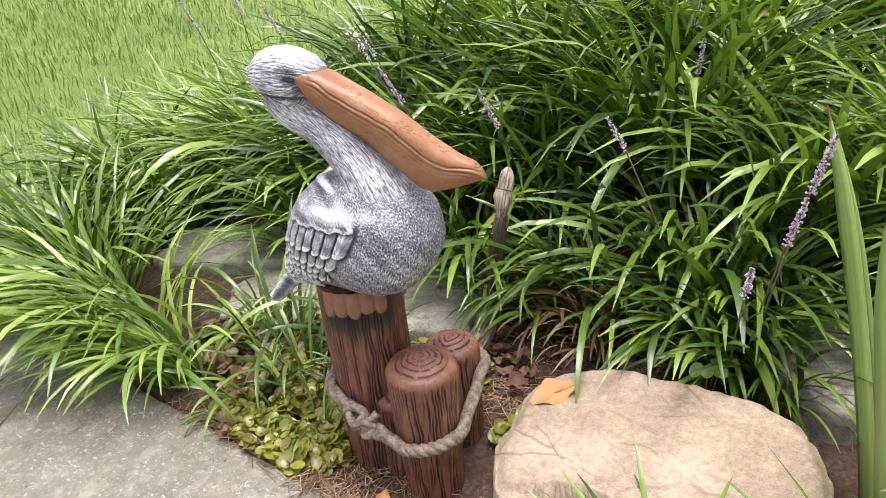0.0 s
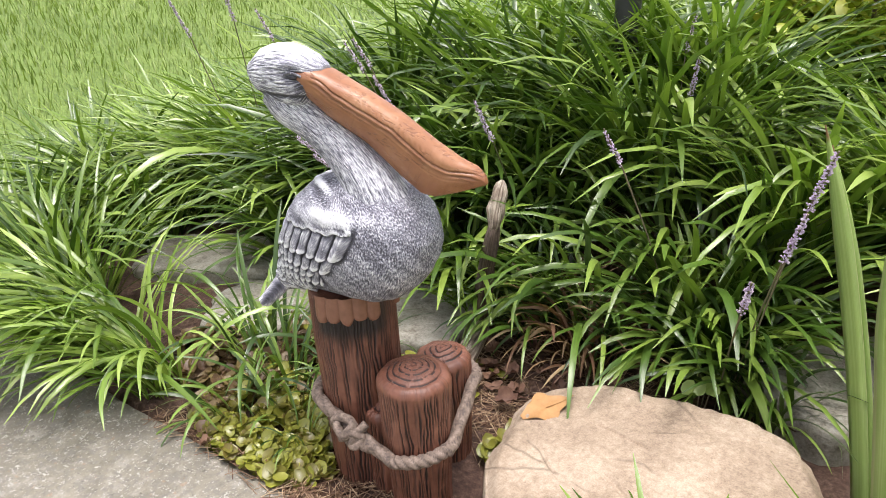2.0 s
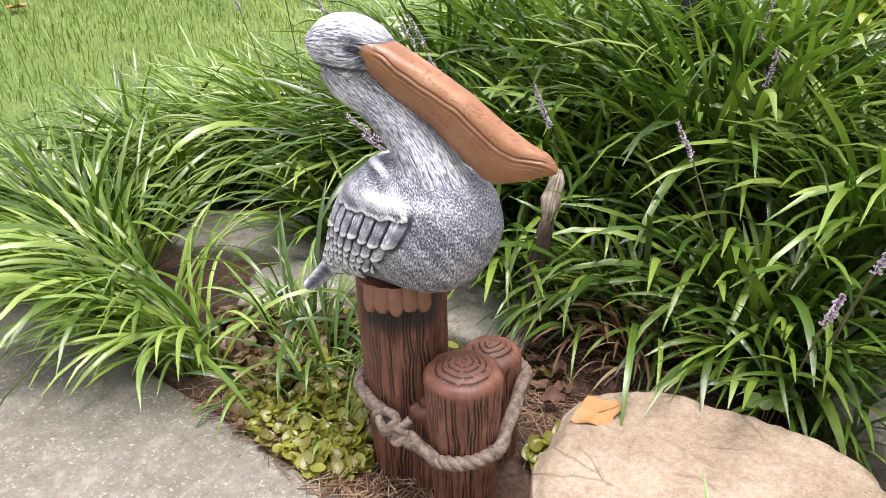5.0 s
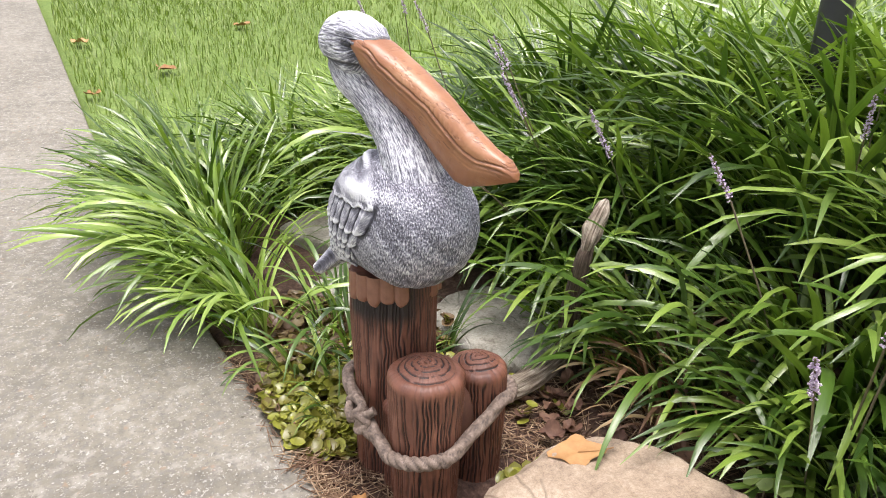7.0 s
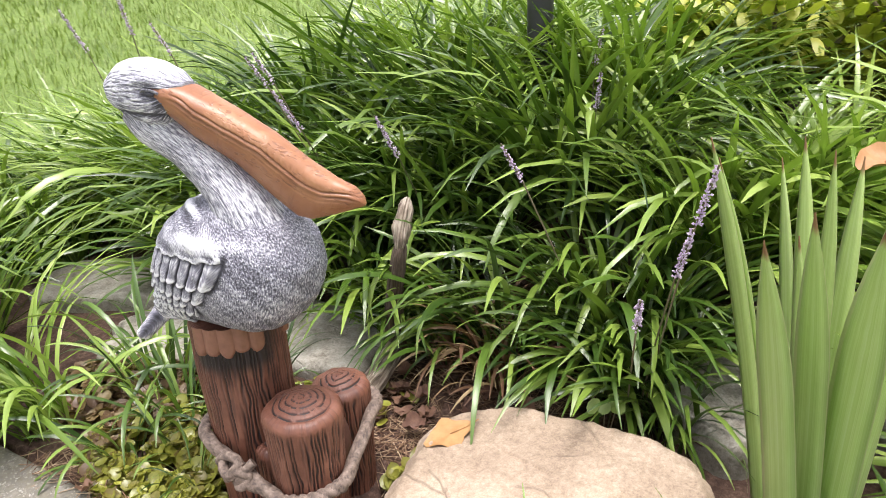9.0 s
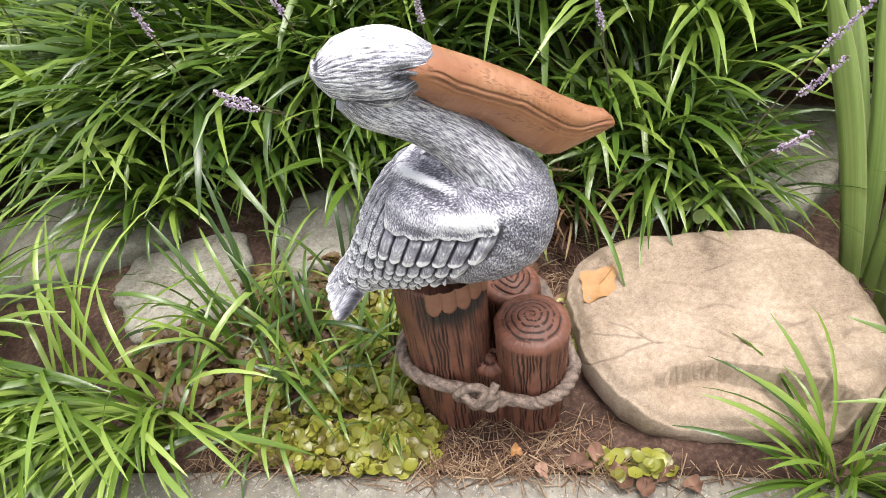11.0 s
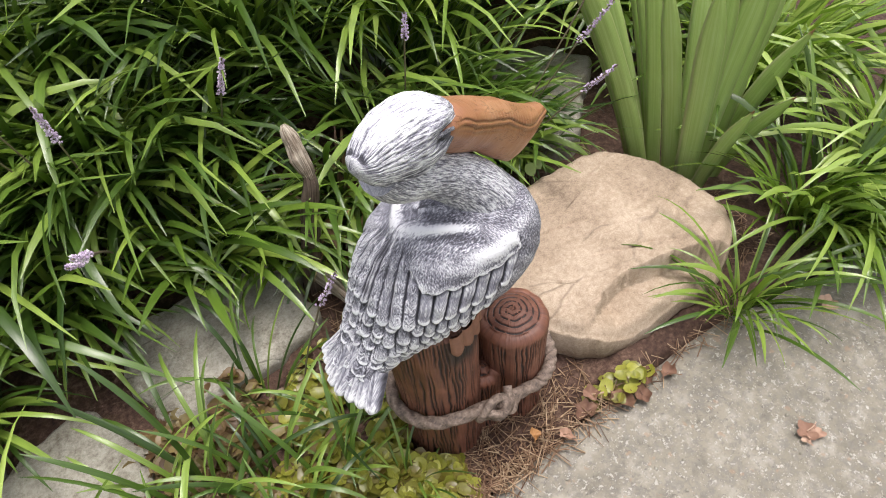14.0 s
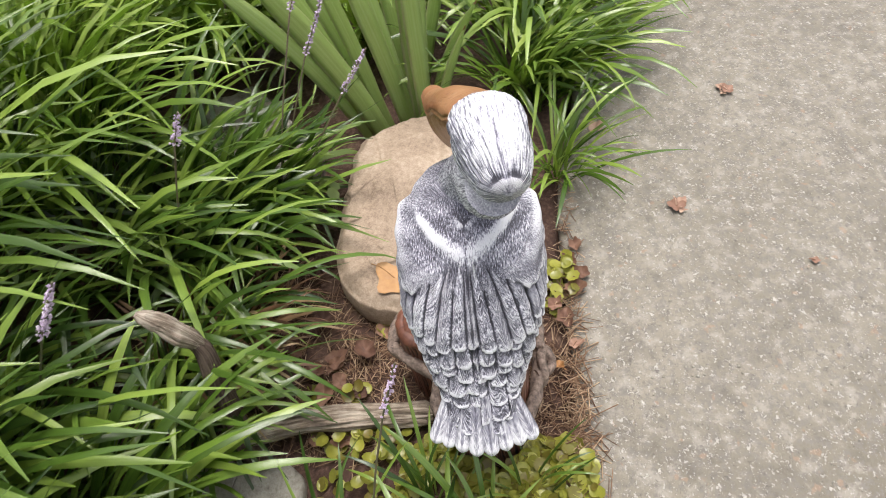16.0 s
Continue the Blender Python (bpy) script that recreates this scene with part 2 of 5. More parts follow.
def concrete_material():
    """Old exposed-aggregate concrete: grey-beige cement with pale and dark grit."""
    m, nt, b = material("exposed_aggregate_concrete")
    v = coords(nt)
    big = noise_tex(nt, v, 2.2, 5, 0.6)
    fine = noise_tex(nt, v, 90, 5, 0.7)
    col = ramp(nt, big, [(0.3, (0.155, 0.138, 0.105)), (0.5, (0.215, 0.195, 0.152)), (0.7, (0.29, 0.264, 0.212))])
    col = mix(nt, ramp(nt, fine, [(0.40, (1, 1, 1)), (0.54, (0, 0, 0))]), col, (0.19, 0.175, 0.15))
    stain = ramp(nt, noise_tex(nt, v, 7.5, 5, 0.65), [(0.32, (1, 1, 1)), (0.48, (0, 0, 0))])
    col = mix(nt, calc(nt, "MULTIPLY", stain, 0.45), col, (0.12, 0.108, 0.09))
    mottle = noise_tex(nt, v, 34, 5, 0.7)
    col = mix(nt, calc(nt, "MULTIPLY", ramp(nt, mottle, [(0.52, (0, 0, 0)), (0.64, (1, 1, 1))]), 0.55), col, (0.37, 0.345, 0.295))
    col = mix(nt, calc(nt, "MULTIPLY", ramp(nt, mottle, [(0.34, (1, 1, 1)), (0.45, (0, 0, 0))]), 0.50), col, (0.115, 0.102, 0.082))
    near = ramp(nt, noise_tex(nt, v, 112, 3, 0.75), [(0.60, (0, 0, 0)), (0.65, (1, 1, 1))])
    col = mix(nt, calc(nt, "MULTIPLY", near, 0.75), col, (0.52, 0.49, 0.44))
    small = ramp(nt, noise_tex(nt, v, 210, 2, 0.6), [(0.62, (0, 0, 0)), (0.68, (1, 1, 1))])
    col = mix(nt, calc(nt, "MULTIPLY", small, 0.6), col, (0.47, 0.45, 0.41))
    darkg = ramp(nt, noise_tex(nt, v, 130, 3, 0.7), [(0.31, (1, 1, 1)), (0.38, (0, 0, 0))])
    col = mix(nt, calc(nt, "MULTIPLY", darkg, 0.6), col, (0.085, 0.078, 0.07))
    rust = ramp(nt, noise_tex(nt, v, 52, 2, 0.6), [(0.66, (0, 0, 0)), (0.71, (1, 1, 1))])
    col = mix(nt, calc(nt, "MULTIPLY", rust, 0.5), col, (0.30, 0.20, 0.13))
    put(nt, col, b, "Base Color")
    b.inputs["Roughness"].default_value = 0.82
    bump(nt, b, calc(nt, "ADD", calc(nt, "ADD", calc(nt, "MULTIPLY", near, 0.5), fine), mottle), 0.8, 0.003)
    return m


def ground_material():
    """Dark reddish garden soil in the bed, short lawn beyond it."""
    m, nt, b = material("garden_soil_and_lawn")
    tc = nt.nodes.new("ShaderNodeTexCoord")
    v = tc.outputs["Object"]
    fine = noise_tex(nt, v, 120, 6, 0.7)
    mid_n = noise_tex(nt, v, 22, 5, 0.65)
    soil = ramp(nt, calc(nt, "ADD", calc(nt, "MULTIPLY", fine, 0.6), calc(nt, "MULTIPLY", mid_n, 0.4)),
                [(0.36, (0.036, 0.019, 0.013)), (0.5, (0.092, 0.050, 0.036)), (0.64, (0.20, 0.128, 0.09))])
    turf = ramp(nt, calc(nt, "ADD", calc(nt, "MULTIPLY", noise_tex(nt, v, 45, 5, 0.7), 0.6), calc(nt, "MULTIPLY", noise_tex(nt, v, 1.3, 4, 0.6), 0.4)),
                [(0.36, (0.075, 0.125, 0.02)), (0.5, (0.135, 0.205, 0.04)), (0.64, (0.22, 0.295, 0.08))])
    ln = nt.nodes.new("ShaderNodeVectorMath")
    ln.operation = "DISTANCE"
    nt.links.new(v, ln.inputs[0])
    ln.inputs[1].default_value = (0.35, 0.6, 0)
    wob = calc(nt, "ADD", ln.outputs["Value"], calc(nt, "MULTIPLY", mid_n, 0.4))
    edge = ramp(nt, calc(nt, "DIVIDE", wob, 4.0), [(0.46, (0, 0, 0)), (0.52, (1, 1, 1))])
    put(nt, mix(nt, edge, soil, turf), b, "Base Color")
    b.inputs["Roughness"].default_value = 0.92
    bump(nt, b, fine, 0.9, 0.006)
    return m


def plain_material(name, cols, scale=40, rough=0.7, relief=0.001, metal=0.0):
    m, nt, b = material(name)
    info = nt.nodes.new("ShaderNodeObjectInfo")
    geo = nt.nodes.new("ShaderNodeNewGeometry")
    rnd = calc(nt, "FRACT", calc(nt, "ADD", info.outputs["Random"], geo.outputs["Random Per Island"]))
    n = noise_tex(nt, coords(nt), scale, 4, 0.6)
    t = calc(nt, "ADD", calc(nt, "MULTIPLY", n, 0.5), calc(nt, "MULTIPLY", rnd, 0.5))
    put(nt, ramp(nt, t, [(0.25, cols[0]), (0.5, cols[1]), (0.75, cols[2])]), b, "Base Color")
    b.inputs["Roughness"].default_value, b.inputs["Metallic"].default_value = rough, metal
    bump(nt, b, n, 0.5, relief)
    return m


FEATHER, QUILL, BEAK, WOOD, ROPE = feather_paint(), wing_paint(), beak_paint(), piling_paint(), rope_paint()
# One liriope leaf three times: the lighter two put stronger light into the colour.
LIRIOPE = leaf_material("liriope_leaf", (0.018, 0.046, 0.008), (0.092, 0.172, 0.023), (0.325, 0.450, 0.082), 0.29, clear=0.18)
LIRIOPE_HALF_LIT = leaf_material("liriope_half_lit_leaf", (0.040, 0.088, 0.012), (0.140, 0.235, 0.032), (0.335, 0.455, 0.085), 0.25)
LIRIOPE_LIT = leaf_material("liriope_sunlit_leaf", (0.078, 0.150, 0.022), (0.215, 0.335, 0.050), (0.44, 0.56, 0.14), 0.26)
WITHERED = leaf_material("withered_leaf", (0.13, 0.06, 0.032), (0.25, 0.135, 0.07), (0.44, 0.33, 0.17), 0.6, clear=0.2)
IRIS = iris_material()
JENNY = leaf_material("creeping_groundcover_leaf", (0.17, 0.120, 0.028), (0.25, 0.260, 0.038), (0.44, 0.435, 0.070), 0.36, edge=(0.27, 0.11, 0.04))
BRONZE = leaf_material("bronzed_groundcover_leaf", (0.12, 0.062, 0.032), (0.20, 0.125, 0.055), (0.27, 0.22, 0.075), 0.5)
TURF = leaf_material("lawn_blade", (0.15, 0.22, 0.04), (0.22, 0.30, 0.055), (0.34, 0.42, 0.11), 0.5)
SHRUB = leaf_material("yellow_green_shrub_leaf", (0.27, 0.36, 0.04), (0.42, 0.48, 0.05), (0.58, 0.56, 0.09), 0.45)
SAND = stone_material("tan_sandstone", (0.205, 0.148, 0.104), (0.358, 0.272, 0.194), (0.51, 0.41, 0.312), 0.78, 120, 0.006)
GREY = stone_material("grey_limestone", (0.15, 0.13, 0.10), (0.33, 0.31, 0.26), (0.48, 0.455, 0.40), 0.85, 60, 0.008)
CONCRETE, GROUND = concrete_material(), ground_material()
DRIFT = wood_grain_material("silvered_driftwood", (0.055, 0.040, 0.029), (0.22, 0.17, 0.125), (0.54, 0.47, 0.38))
# Driftwood again, dark brown, with the shade among the grass put into its colour.
SHADED = wood_grain_material("shaded_old_wood", (0.022, 0.014, 0.010), (0.075, 0.050, 0.036), (0.17, 0.125, 0.095))
STRAW = plain_material("dry_pine_straw", ((0.12, 0.06, 0.035), (0.28, 0.17, 0.10), (0.50, 0.37, 0.24)), 50, 0.8)
DRY = plain_material("dry_brown_leaf", ((0.055, 0.026, 0.018), (0.125, 0.062, 0.040), (0.25, 0.140, 0.088)), 90, 0.7, 0.003)
GOLD = plain_material("golden_fallen_leaf", ((0.20, 0.085, 0.03), (0.34, 0.17, 0.06), (0.47, 0.27, 0.11)), 55, 0.6)
TAN = plain_material("pale_dry_leaf", ((0.22, 0.12, 0.08), (0.36, 0.22, 0.155), (0.47, 0.34, 0.25)), 60, 0.75)
LILAC = plain_material("lilac_flower", ((0.36, 0.26, 0.40), (0.52, 0.41, 0.56), (0.70, 0.60, 0.72)), 200, 0.6)
STEM = plain_material("flower_stem", ((0.10, 0.10, 0.05), (0.16, 0.13, 0.08), (0.22, 0.17, 0.12)), 80, 0.6)
BLACK = plain_material("black_painted_metal", ((0.012, 0.012, 0.014), (0.018, 0.018, 0.02), (0.03, 0.03, 0.032)), 60, 0.45)


# ---- mesh helpers ----
class Build:
    """Collects vertices, faces, UVs and the painted darkening, shade included, of one mesh."""

    def __init__(self):
        self.v, self.f, self.uv, self.w, self.mat, self.seam = [], [], [], [], [], {}

    def add(self, verts, faces, uvs=None, wash_shade=None, mat=0):
        k = len(self.v)
        self.v.extend(tuple(p) for p in verts)
        self.f.extend(tuple(i + k for i in f) for f in faces)
        self.uv.extend(uvs if uvs is not None else [(0.0, 0.0)] * len(verts))
        self.w.extend(wash_shade if wash_shade is not None else [0.0] * len(verts))
        self.mat.extend([mat] * len(faces))

    def grid(self, rows, mat=0, uvs=None, wash_shade=None, closed=False):
        """rows: lists of points of one length; closed: each row is a ring."""
        n, verts, faces = len(rows[0]), [p for r in rows for p in r], []
        for i in range(len(rows) - 1):
            for j in range(n if closed else n - 1):
                a, b = i * n + j, i * n + (j + 1) % n
                if uvs is not None and closed and j == n - 1:
                    wrap = [tuple(2 * p - q for p, q in zip(uvs[k], uvs[k - 1])) for k in (a, a + n)]
                    self.seam[len(self.f) + len(faces)] = wrap
                faces.append((a, b, b + n, a + n))
        self.add(verts, faces, uvs, wash_shade, mat)

    def mesh(self, name, mats, smooth=True):
        me = bpy.data.meshes.new(name)
        me.from_pydata(self.v, [], self.f)
        for m in mats:
            me.materials.append(m)
        me.polygons.foreach_set("material_index", self.mat)
        me.polygons.foreach_set("use_smooth", [smooth] * len(self.f))
        loops = np.empty(len(me.loops), dtype=np.int32)
        me.loops.foreach_get("vertex_index", loops)
        layer = me.uv_layers.new(name="UVMap")
        corner = np.array(self.uv, dtype=np.float32)[loops]
        for k, wrap in self.seam.items():
            start = me.polygons[k].loop_start
            corner[start + 1], corner[start + 2] = wrap
        layer.data.foreach_set("uv", corner.ravel())
        at = me.attributes.new("wash_shade", "FLOAT", "POINT")
        at.data.foreach_set("value", np.array(self.w, dtype=np.float32))
        me.update()
        return me


def part(name, me, parent, label="", m=None):
    ob = new(name, me)
    ob.parent = parent
    if m is not None:
        ob.matrix_basis = m
    if label:
        ob["label"] = label
    return ob


def smooth(a, b, x):
    t = min(1.0, max(0.0, (x - a) / (b - a)))
    return t * t * (3 - 2 * t)


def interp(x, table, k):
    return float(np.interp(x, [r[0] for r in table], [r[k] for r in table]))


def catmull(points, n):
    """n points evenly along a smooth line through the given ones."""
    p = [Vector(q) for q in points]
    p = [2 * p[0] - p[1]] + p + [2 * p[-1] - p[-2]]
    out = []
    for i in range(n):
        u = i / (n - 1) * (len(p) - 3)
        k = min(int(u), len(p) - 4)
        t = u - k
        a, b, c, d = p[k:k + 4]
        out.append(0.5 * (2 * b + (c - a) * t + (2 * a - 5 * b + 4 * c - d) * t * t + (3 * b - a - 3 * c + d) * t ** 3))
    return out


def tube(build, line, radius, sides=12, mat=0, wash_shade=None, closed=False, flat=1.0, along=1.0):
    """A tube along a line; radius(i, angle) or a number; UV x runs round it, y along it, in metres."""
    n, rows, uvs, ws = len(line), [], [], []
    side, run = None, 0.0
    for i, p in enumerate(line):
        if closed:
            t = (line[(i + 1) % n] - line[i - 1]).normalized()
        else:
            t = (line[min(i + 1, n - 1)] - line[max(i - 1, 0)]).normalized()
        if side is None:
            side = t.cross(Vector((0, 0, 1))) if abs(t.z) < 0.9 else t.cross(Vector((0, 1, 0)))
        side = (side - t * side.dot(t)).normalized()
        up = side.cross(t)
        run += (p - line[i - 1]).length if i else 0
        row = []
        for j in range(sides):
            a = 2 * math.pi * j / sides
            r = radius(i, a) if callable(radius) else radius
            row.append(p + side * (math.cos(a) * r) + up * (math.sin(a) * r * flat))
            uvs.append((a * 0.02, run * along))
            ws.append(wash_shade(i, a) if wash_shade else 0.0)
        rows.append(row)
    if closed:
        rows.append(rows[0])
        uvs += uvs[:sides]
        ws += ws[:sides]
    build.grid(rows, mat, uvs, ws, closed=True)
    if not closed:
        k = len(build.v)
        for row, rev in ((rows[0], True), (rows[-1], False)):
            c = sum((Vector(q) for q in row), Vector()) / sides
            build.add([c] + row, [((0, j + 2 if j + 2 <= sides else 1, j + 1) if rev else (0, j + 1, j + 2 if j + 2 <= sides else 1)) for j in range(sides)], None, None, mat)


# ---- ground, path, stones ----
def path_edge(x):
    """The concrete's edge along the bed."""
    return -0.154 + 0.09 * min(0.36, max(-0.5, x)) - 0.062 * max(0.0, -x - 0.5) - 0.10 * max(0.0, x - 0.42) + 0.005 * noise.noise((x * 3.0, 7.1, 0))


def ground_height(x, y):
    d = math.hypot(x - 0.3, max(y, -0.2) - 0.3)
    fine = 0.010 * noise.noise((x * 9, y * 9, 0.3)) + 0.004 * noise.noise((x * 40, y * 40, 1.7))
    k = 1 - smooth(1.2, 2.2, d)
    rise = 0.17 * max(0.0, d - 2.6) if d < 16 else 0.17 * 13.4
    bank = 0.26 * smooth(0.44, 1.10, y) * smooth(-1.7, -0.6, x)
    return -0.012 + fine * k + max(rise, bank)


def axis_steps(lo, hi, step, far):
    out = list(np.arange(lo, hi + 1e-6, step))
    s, a, b = step, lo, hi
    left, right = [], []
    while b < far:
        s *= 1.22
        a, b = a - s, b + s
        left.append(a)
        right.append(b)
    return [float(q) for q in left[::-1] + out + right]


def build_ground():
    xs, ys = axis_steps(-0.8, 0.9, 0.014, 300), axis_steps(-0.2, 0.8, 0.014, 300)
    b = Build()
    b.grid([[(x, y, ground_height(x, y) - (0.10 * smooth(0.0, 0.012, path_edge(x) + 0.004 - y) if y < 0 and y > -1.88 else 0)) for x in xs] for y in ys])
    b.f = [f[::1] for f in b.f]
    tagged(new("ground", b.mesh("ground", [GROUND])), "dark reddish garden soil with lawn beyond", "ground", kind="structure")


def build_path():
    b = Build()
    xs = [float(q) for q in np.concatenate([np.arange(-14, -1.5, 0.25), np.arange(-1.5, 1.6, 0.012), np.arange(1.6, 6, 0.2)])]
    rows = []
    for k, (dy, dz) in enumerate([(0.0, -0.12), (0.0, -0.008), (-0.004, -0.002), (-0.012, 0.002), (-0.05, 0.003), (-0.3, 0.003), (-0.8, 0.004), (-1.7, 0.002), (-1.71, -0.12)]):
        rows.append([(x, path_edge(x) + dy + (0.004 * noise.noise((x * 22, k * 0.2, 3)) if k < 4 else 0), dz + 0.0025 * noise.noise((x * 25, k, 0)) * (1 if 0 < k < 5 else 0)
                      + max(0.0, ground_height(x, path_edge(x)) + 0.012)) for x in xs])
    b.grid(rows)
    b.f = [f[::-1] for f in b.f]
    path = tagged(new("path", b.mesh("path", [CONCRETE])), "worn exposed-aggregate concrete garden path", "path", kind="structure")
    # loose grit standing proud of the worn surface
    rng = random.Random(5)
    g = Build()
    for _ in range(900):
        x = rng.uniform(-0.75, 0.9)
        y = path_edge(x) - 0.006 - rng.random() ** 1.3 * 0.5
        blob(g, (x, y, 0.003), rng.uniform(0.0012, 0.0034), rng, 0.5)
    tagged(part("grit", g.mesh("grit", [GREY]), path, "pale grit set in the concrete"), kind="stuff")


def blob(b, c, r, rng, flat=1.0, mat=0):
    """A small uneven pebble of eight faces."""
    k = [rng.uniform(0.75, 1.25) * r for _ in range(6)]
    a = rng.uniform(0, 3.1)
    ca, sa = math.cos(a), math.sin(a)
    pts = [(k[0] * ca, k[0] * sa, 0), (-k[1] * sa, k[1] * ca, 0), (-k[2] * ca, -k[2] * sa, 0), (k[3] * sa, -k[3] * ca, 0), (0, 0, k[4] * flat), (0, 0, -k[5] * flat)]
    b.add([(c[0] + p[0], c[1] + p[1], c[2] + p[2]) for p in pts],
          [(0, 1, 4), (1, 2, 4), (2, 3, 4), (3, 0, 4), (1, 0, 5), (2, 1, 5), (3, 2, 5), (0, 3, 5)], None, None, mat)


def crack_y(x):
    """The line in plan along which the sandstone has split and its front lies lower."""
    return -0.010 - (3.9 if x < 0.30 else 1.7) * (x - 0.30) ** 2 + 0.007 * noise.noise((x * 25, 2.2, 0)) + 0.004 * noise.noise((x * 80, 5.2, 0))


def build_rock():
    b, n, m = Build(), 320, 120
    cx, cy = 0.330, 0.084
    rows = []
    for i in range(m):
        q = i / (m - 1)
        row = []
        for j in range(n):
            a = 2 * math.pi * j / n
            ca, sa = math.cos(a), math.sin(a)
            out = 0.196 + 0.010 * math.cos(2 * a + 0.4) + 0.012 * math.cos(4 * a + 2.6) + 0.020 * math.exp(-((a - 2.75) / 0.55) ** 2) + 0.014 * math.exp(-((a - 3.6) / 0.3) ** 2) + 0.012 * noise.noise((ca * 2, sa * 2, 4)) + 0.004 * noise.noise((ca * 9, sa * 9, 1))
            if q < 0.86:
                r, side = out * (q / 0.86), 0.0
            else:
                side = (q - 0.86) / 0.14
                r = out + 0.008 * math.sin(side * math.pi) - 0.012 * side
            x, y = cx + r * ca, cy + 0.90 * r * sa
            top = 0.090 + (0.125 if x < 0.36 else 0.03) * (x - 0.36) + 0.03 * (y - 0.06) + 0.006 * noise.noise((x * 7, y * 7, 0)) + 0.0022 * noise.noise((x * 30, y * 30, 5))
            top -= 0.016 * smooth(0.86, 1.0, r / out) ** 2
            d = crack_y(x) - y + 0.002 * noise.noise((x * 60, y * 60, 8))
            top -= (0.043 + 0.012 * smooth(0.30, 0.45, x)) * smooth(0.0, 0.0018, d) * smooth(0.19, 0.27, x)
            wob = 0.010 * noise.noise((x * 18, y * 18, 2))
            for k, (off, slope, x0, x1) in enumerate(((0.040, -0.42, 0.27, 0.45), (0.115, -0.30, 0.20, 0.33), (-0.010, -0.55, 0.17, 0.27), (0.17, 0.25, 0.38, 0.50))):
                line = abs(y - off - slope * (x - 0.3) + wob)
                top -= 0.0035 * smooth(0.0042, 0.0008, line) * smooth(x0, x0 + 0.03, x) * smooth(x1, x1 - 0.03, x)
            top += 0.0016 * noise.noise((x * 75, y * 75, 6)) + 0.0050 * abs(noise.noise((x * 16 + y * 6, y * 34 - x * 12, 3)))
            z = top - side * (top + 0.03)
            row.append((x, y, z))
        rows.append(row)
    b.grid(rows, closed=True)
    tagged(new("flat_boulder", b.mesh("flat_boulder", [SAND])), "rounded tan sandstone slab, split along its front", "rock")


def build_slab(name, cx, cy, lx, ly, turn, top, seed, label, mat):
    b, n, m = Build(), 120, 34
    rows = []
    for i in range(m):
        q = i / (m - 1)
        row = []
        for j in range(n):
            a = 2 * math.pi * j / n
            ca, sa = math.cos(a), math.sin(a)
            k = (abs(ca) ** 4 + abs(sa) ** 4) ** -0.25 * (1 + 0.20 * noise.noise((ca * 1.7, sa * 1.7, seed)) + 0.07 * noise.noise((ca * 5, sa * 5, seed)) + 0.02 * noise.noise((ca * 14, sa * 14, seed)))
            s = min(1.0, q / 0.8)
            u, v = lx * k * s * ca, ly * k * s * sa
            x, y = cx + u * math.cos(turn) - v * math.sin(turn), cy + u * math.sin(turn) + v * math.cos(turn)
            z = top + 0.008 * noise.noise((x * 6, y * 6, seed)) + 0.003 * noise.noise((x * 26, y * 26, seed)) - 0.009 * smooth(0.86, 1, s) ** 2
            if q > 0.8:
                z -= (q - 0.8) / 0.2 * (z + 0.04)
            row.append((x, y, z))
        rows.append(row)
    b.grid(rows, closed=True)
    tagged(new(name, b.mesh(name, [mat])), label, "rock")


# ---- pelican statue ----
BODY = [(-0.160, 0.262, 0.246, 0.016), (-0.150, 0.277, 0.243, 0.029), (-0.138, 0.294, 0.245, 0.037), (-0.122, 0.326, 0.251, 0.042), (-0.105, 0.364, 0.257, 0.051), (-0.085, 0.397, 0.262, 0.060),
        (-0.060, 0.419, 0.266, 0.068), (-0.030, 0.432, 0.268, 0.071), (0.0, 0.436, 0.268, 0.072), (0.03, 0.433, 0.271, 0.070), (0.055, 0.425, 0.280, 0.065),
        (0.075, 0.412, 0.297, 0.056), (0.088, 0.395, 0.317, 0.043), (0.096, 0.375, 0.343, 0.022), (0.0985, 0.362, 0.356, 0.006)]
BODY_AT = pose(-0.002, -0.034, 0.004, 0, 0, 6)
HEAD_AT = pose(0.003, -0.054, 0.009, 0, 0, 17) @ Matrix.Translation((-0.115, 0, 0.545)) @ Matrix.Rotation(radians(-1.5), 4, "Y") @ Matrix.Translation((0.115, 0, -0.545))
BILL_AT = pose(0.005, -0.049, 0.0105, 0, 0, 25) @ Matrix.Translation((-0.040, 0, 0.535)) @ Matrix.Rotation(radians(3.8), 4, "Y") @ Matrix.Translation((0.040, 0, -0.535))
NECK_AT = pose(0.002, -0.047, 0.004, 0, 0, 18)


def step(lo, hi, x):
    t = np.clip((x - lo) / (hi - lo), 0.0, 1.0)
    return t * t * (3 - 2 * t)


def bump_at(x, mid, width):
    return np.exp(-((x - mid) / width) ** 2)


def blur(h, n):
    """Mean of a field over a small square; the second axis closes on itself."""
    for axis in (0, 1):
        total = np.zeros_like(h)
        for k in range(-n, n + 1):
            if axis:
                total += np.roll(h, k, 1)
            else:
                total += h[np.clip(np.arange(len(h)) + k, 0, len(h) - 1)]
        h = total / (2 * n + 1)
    return h


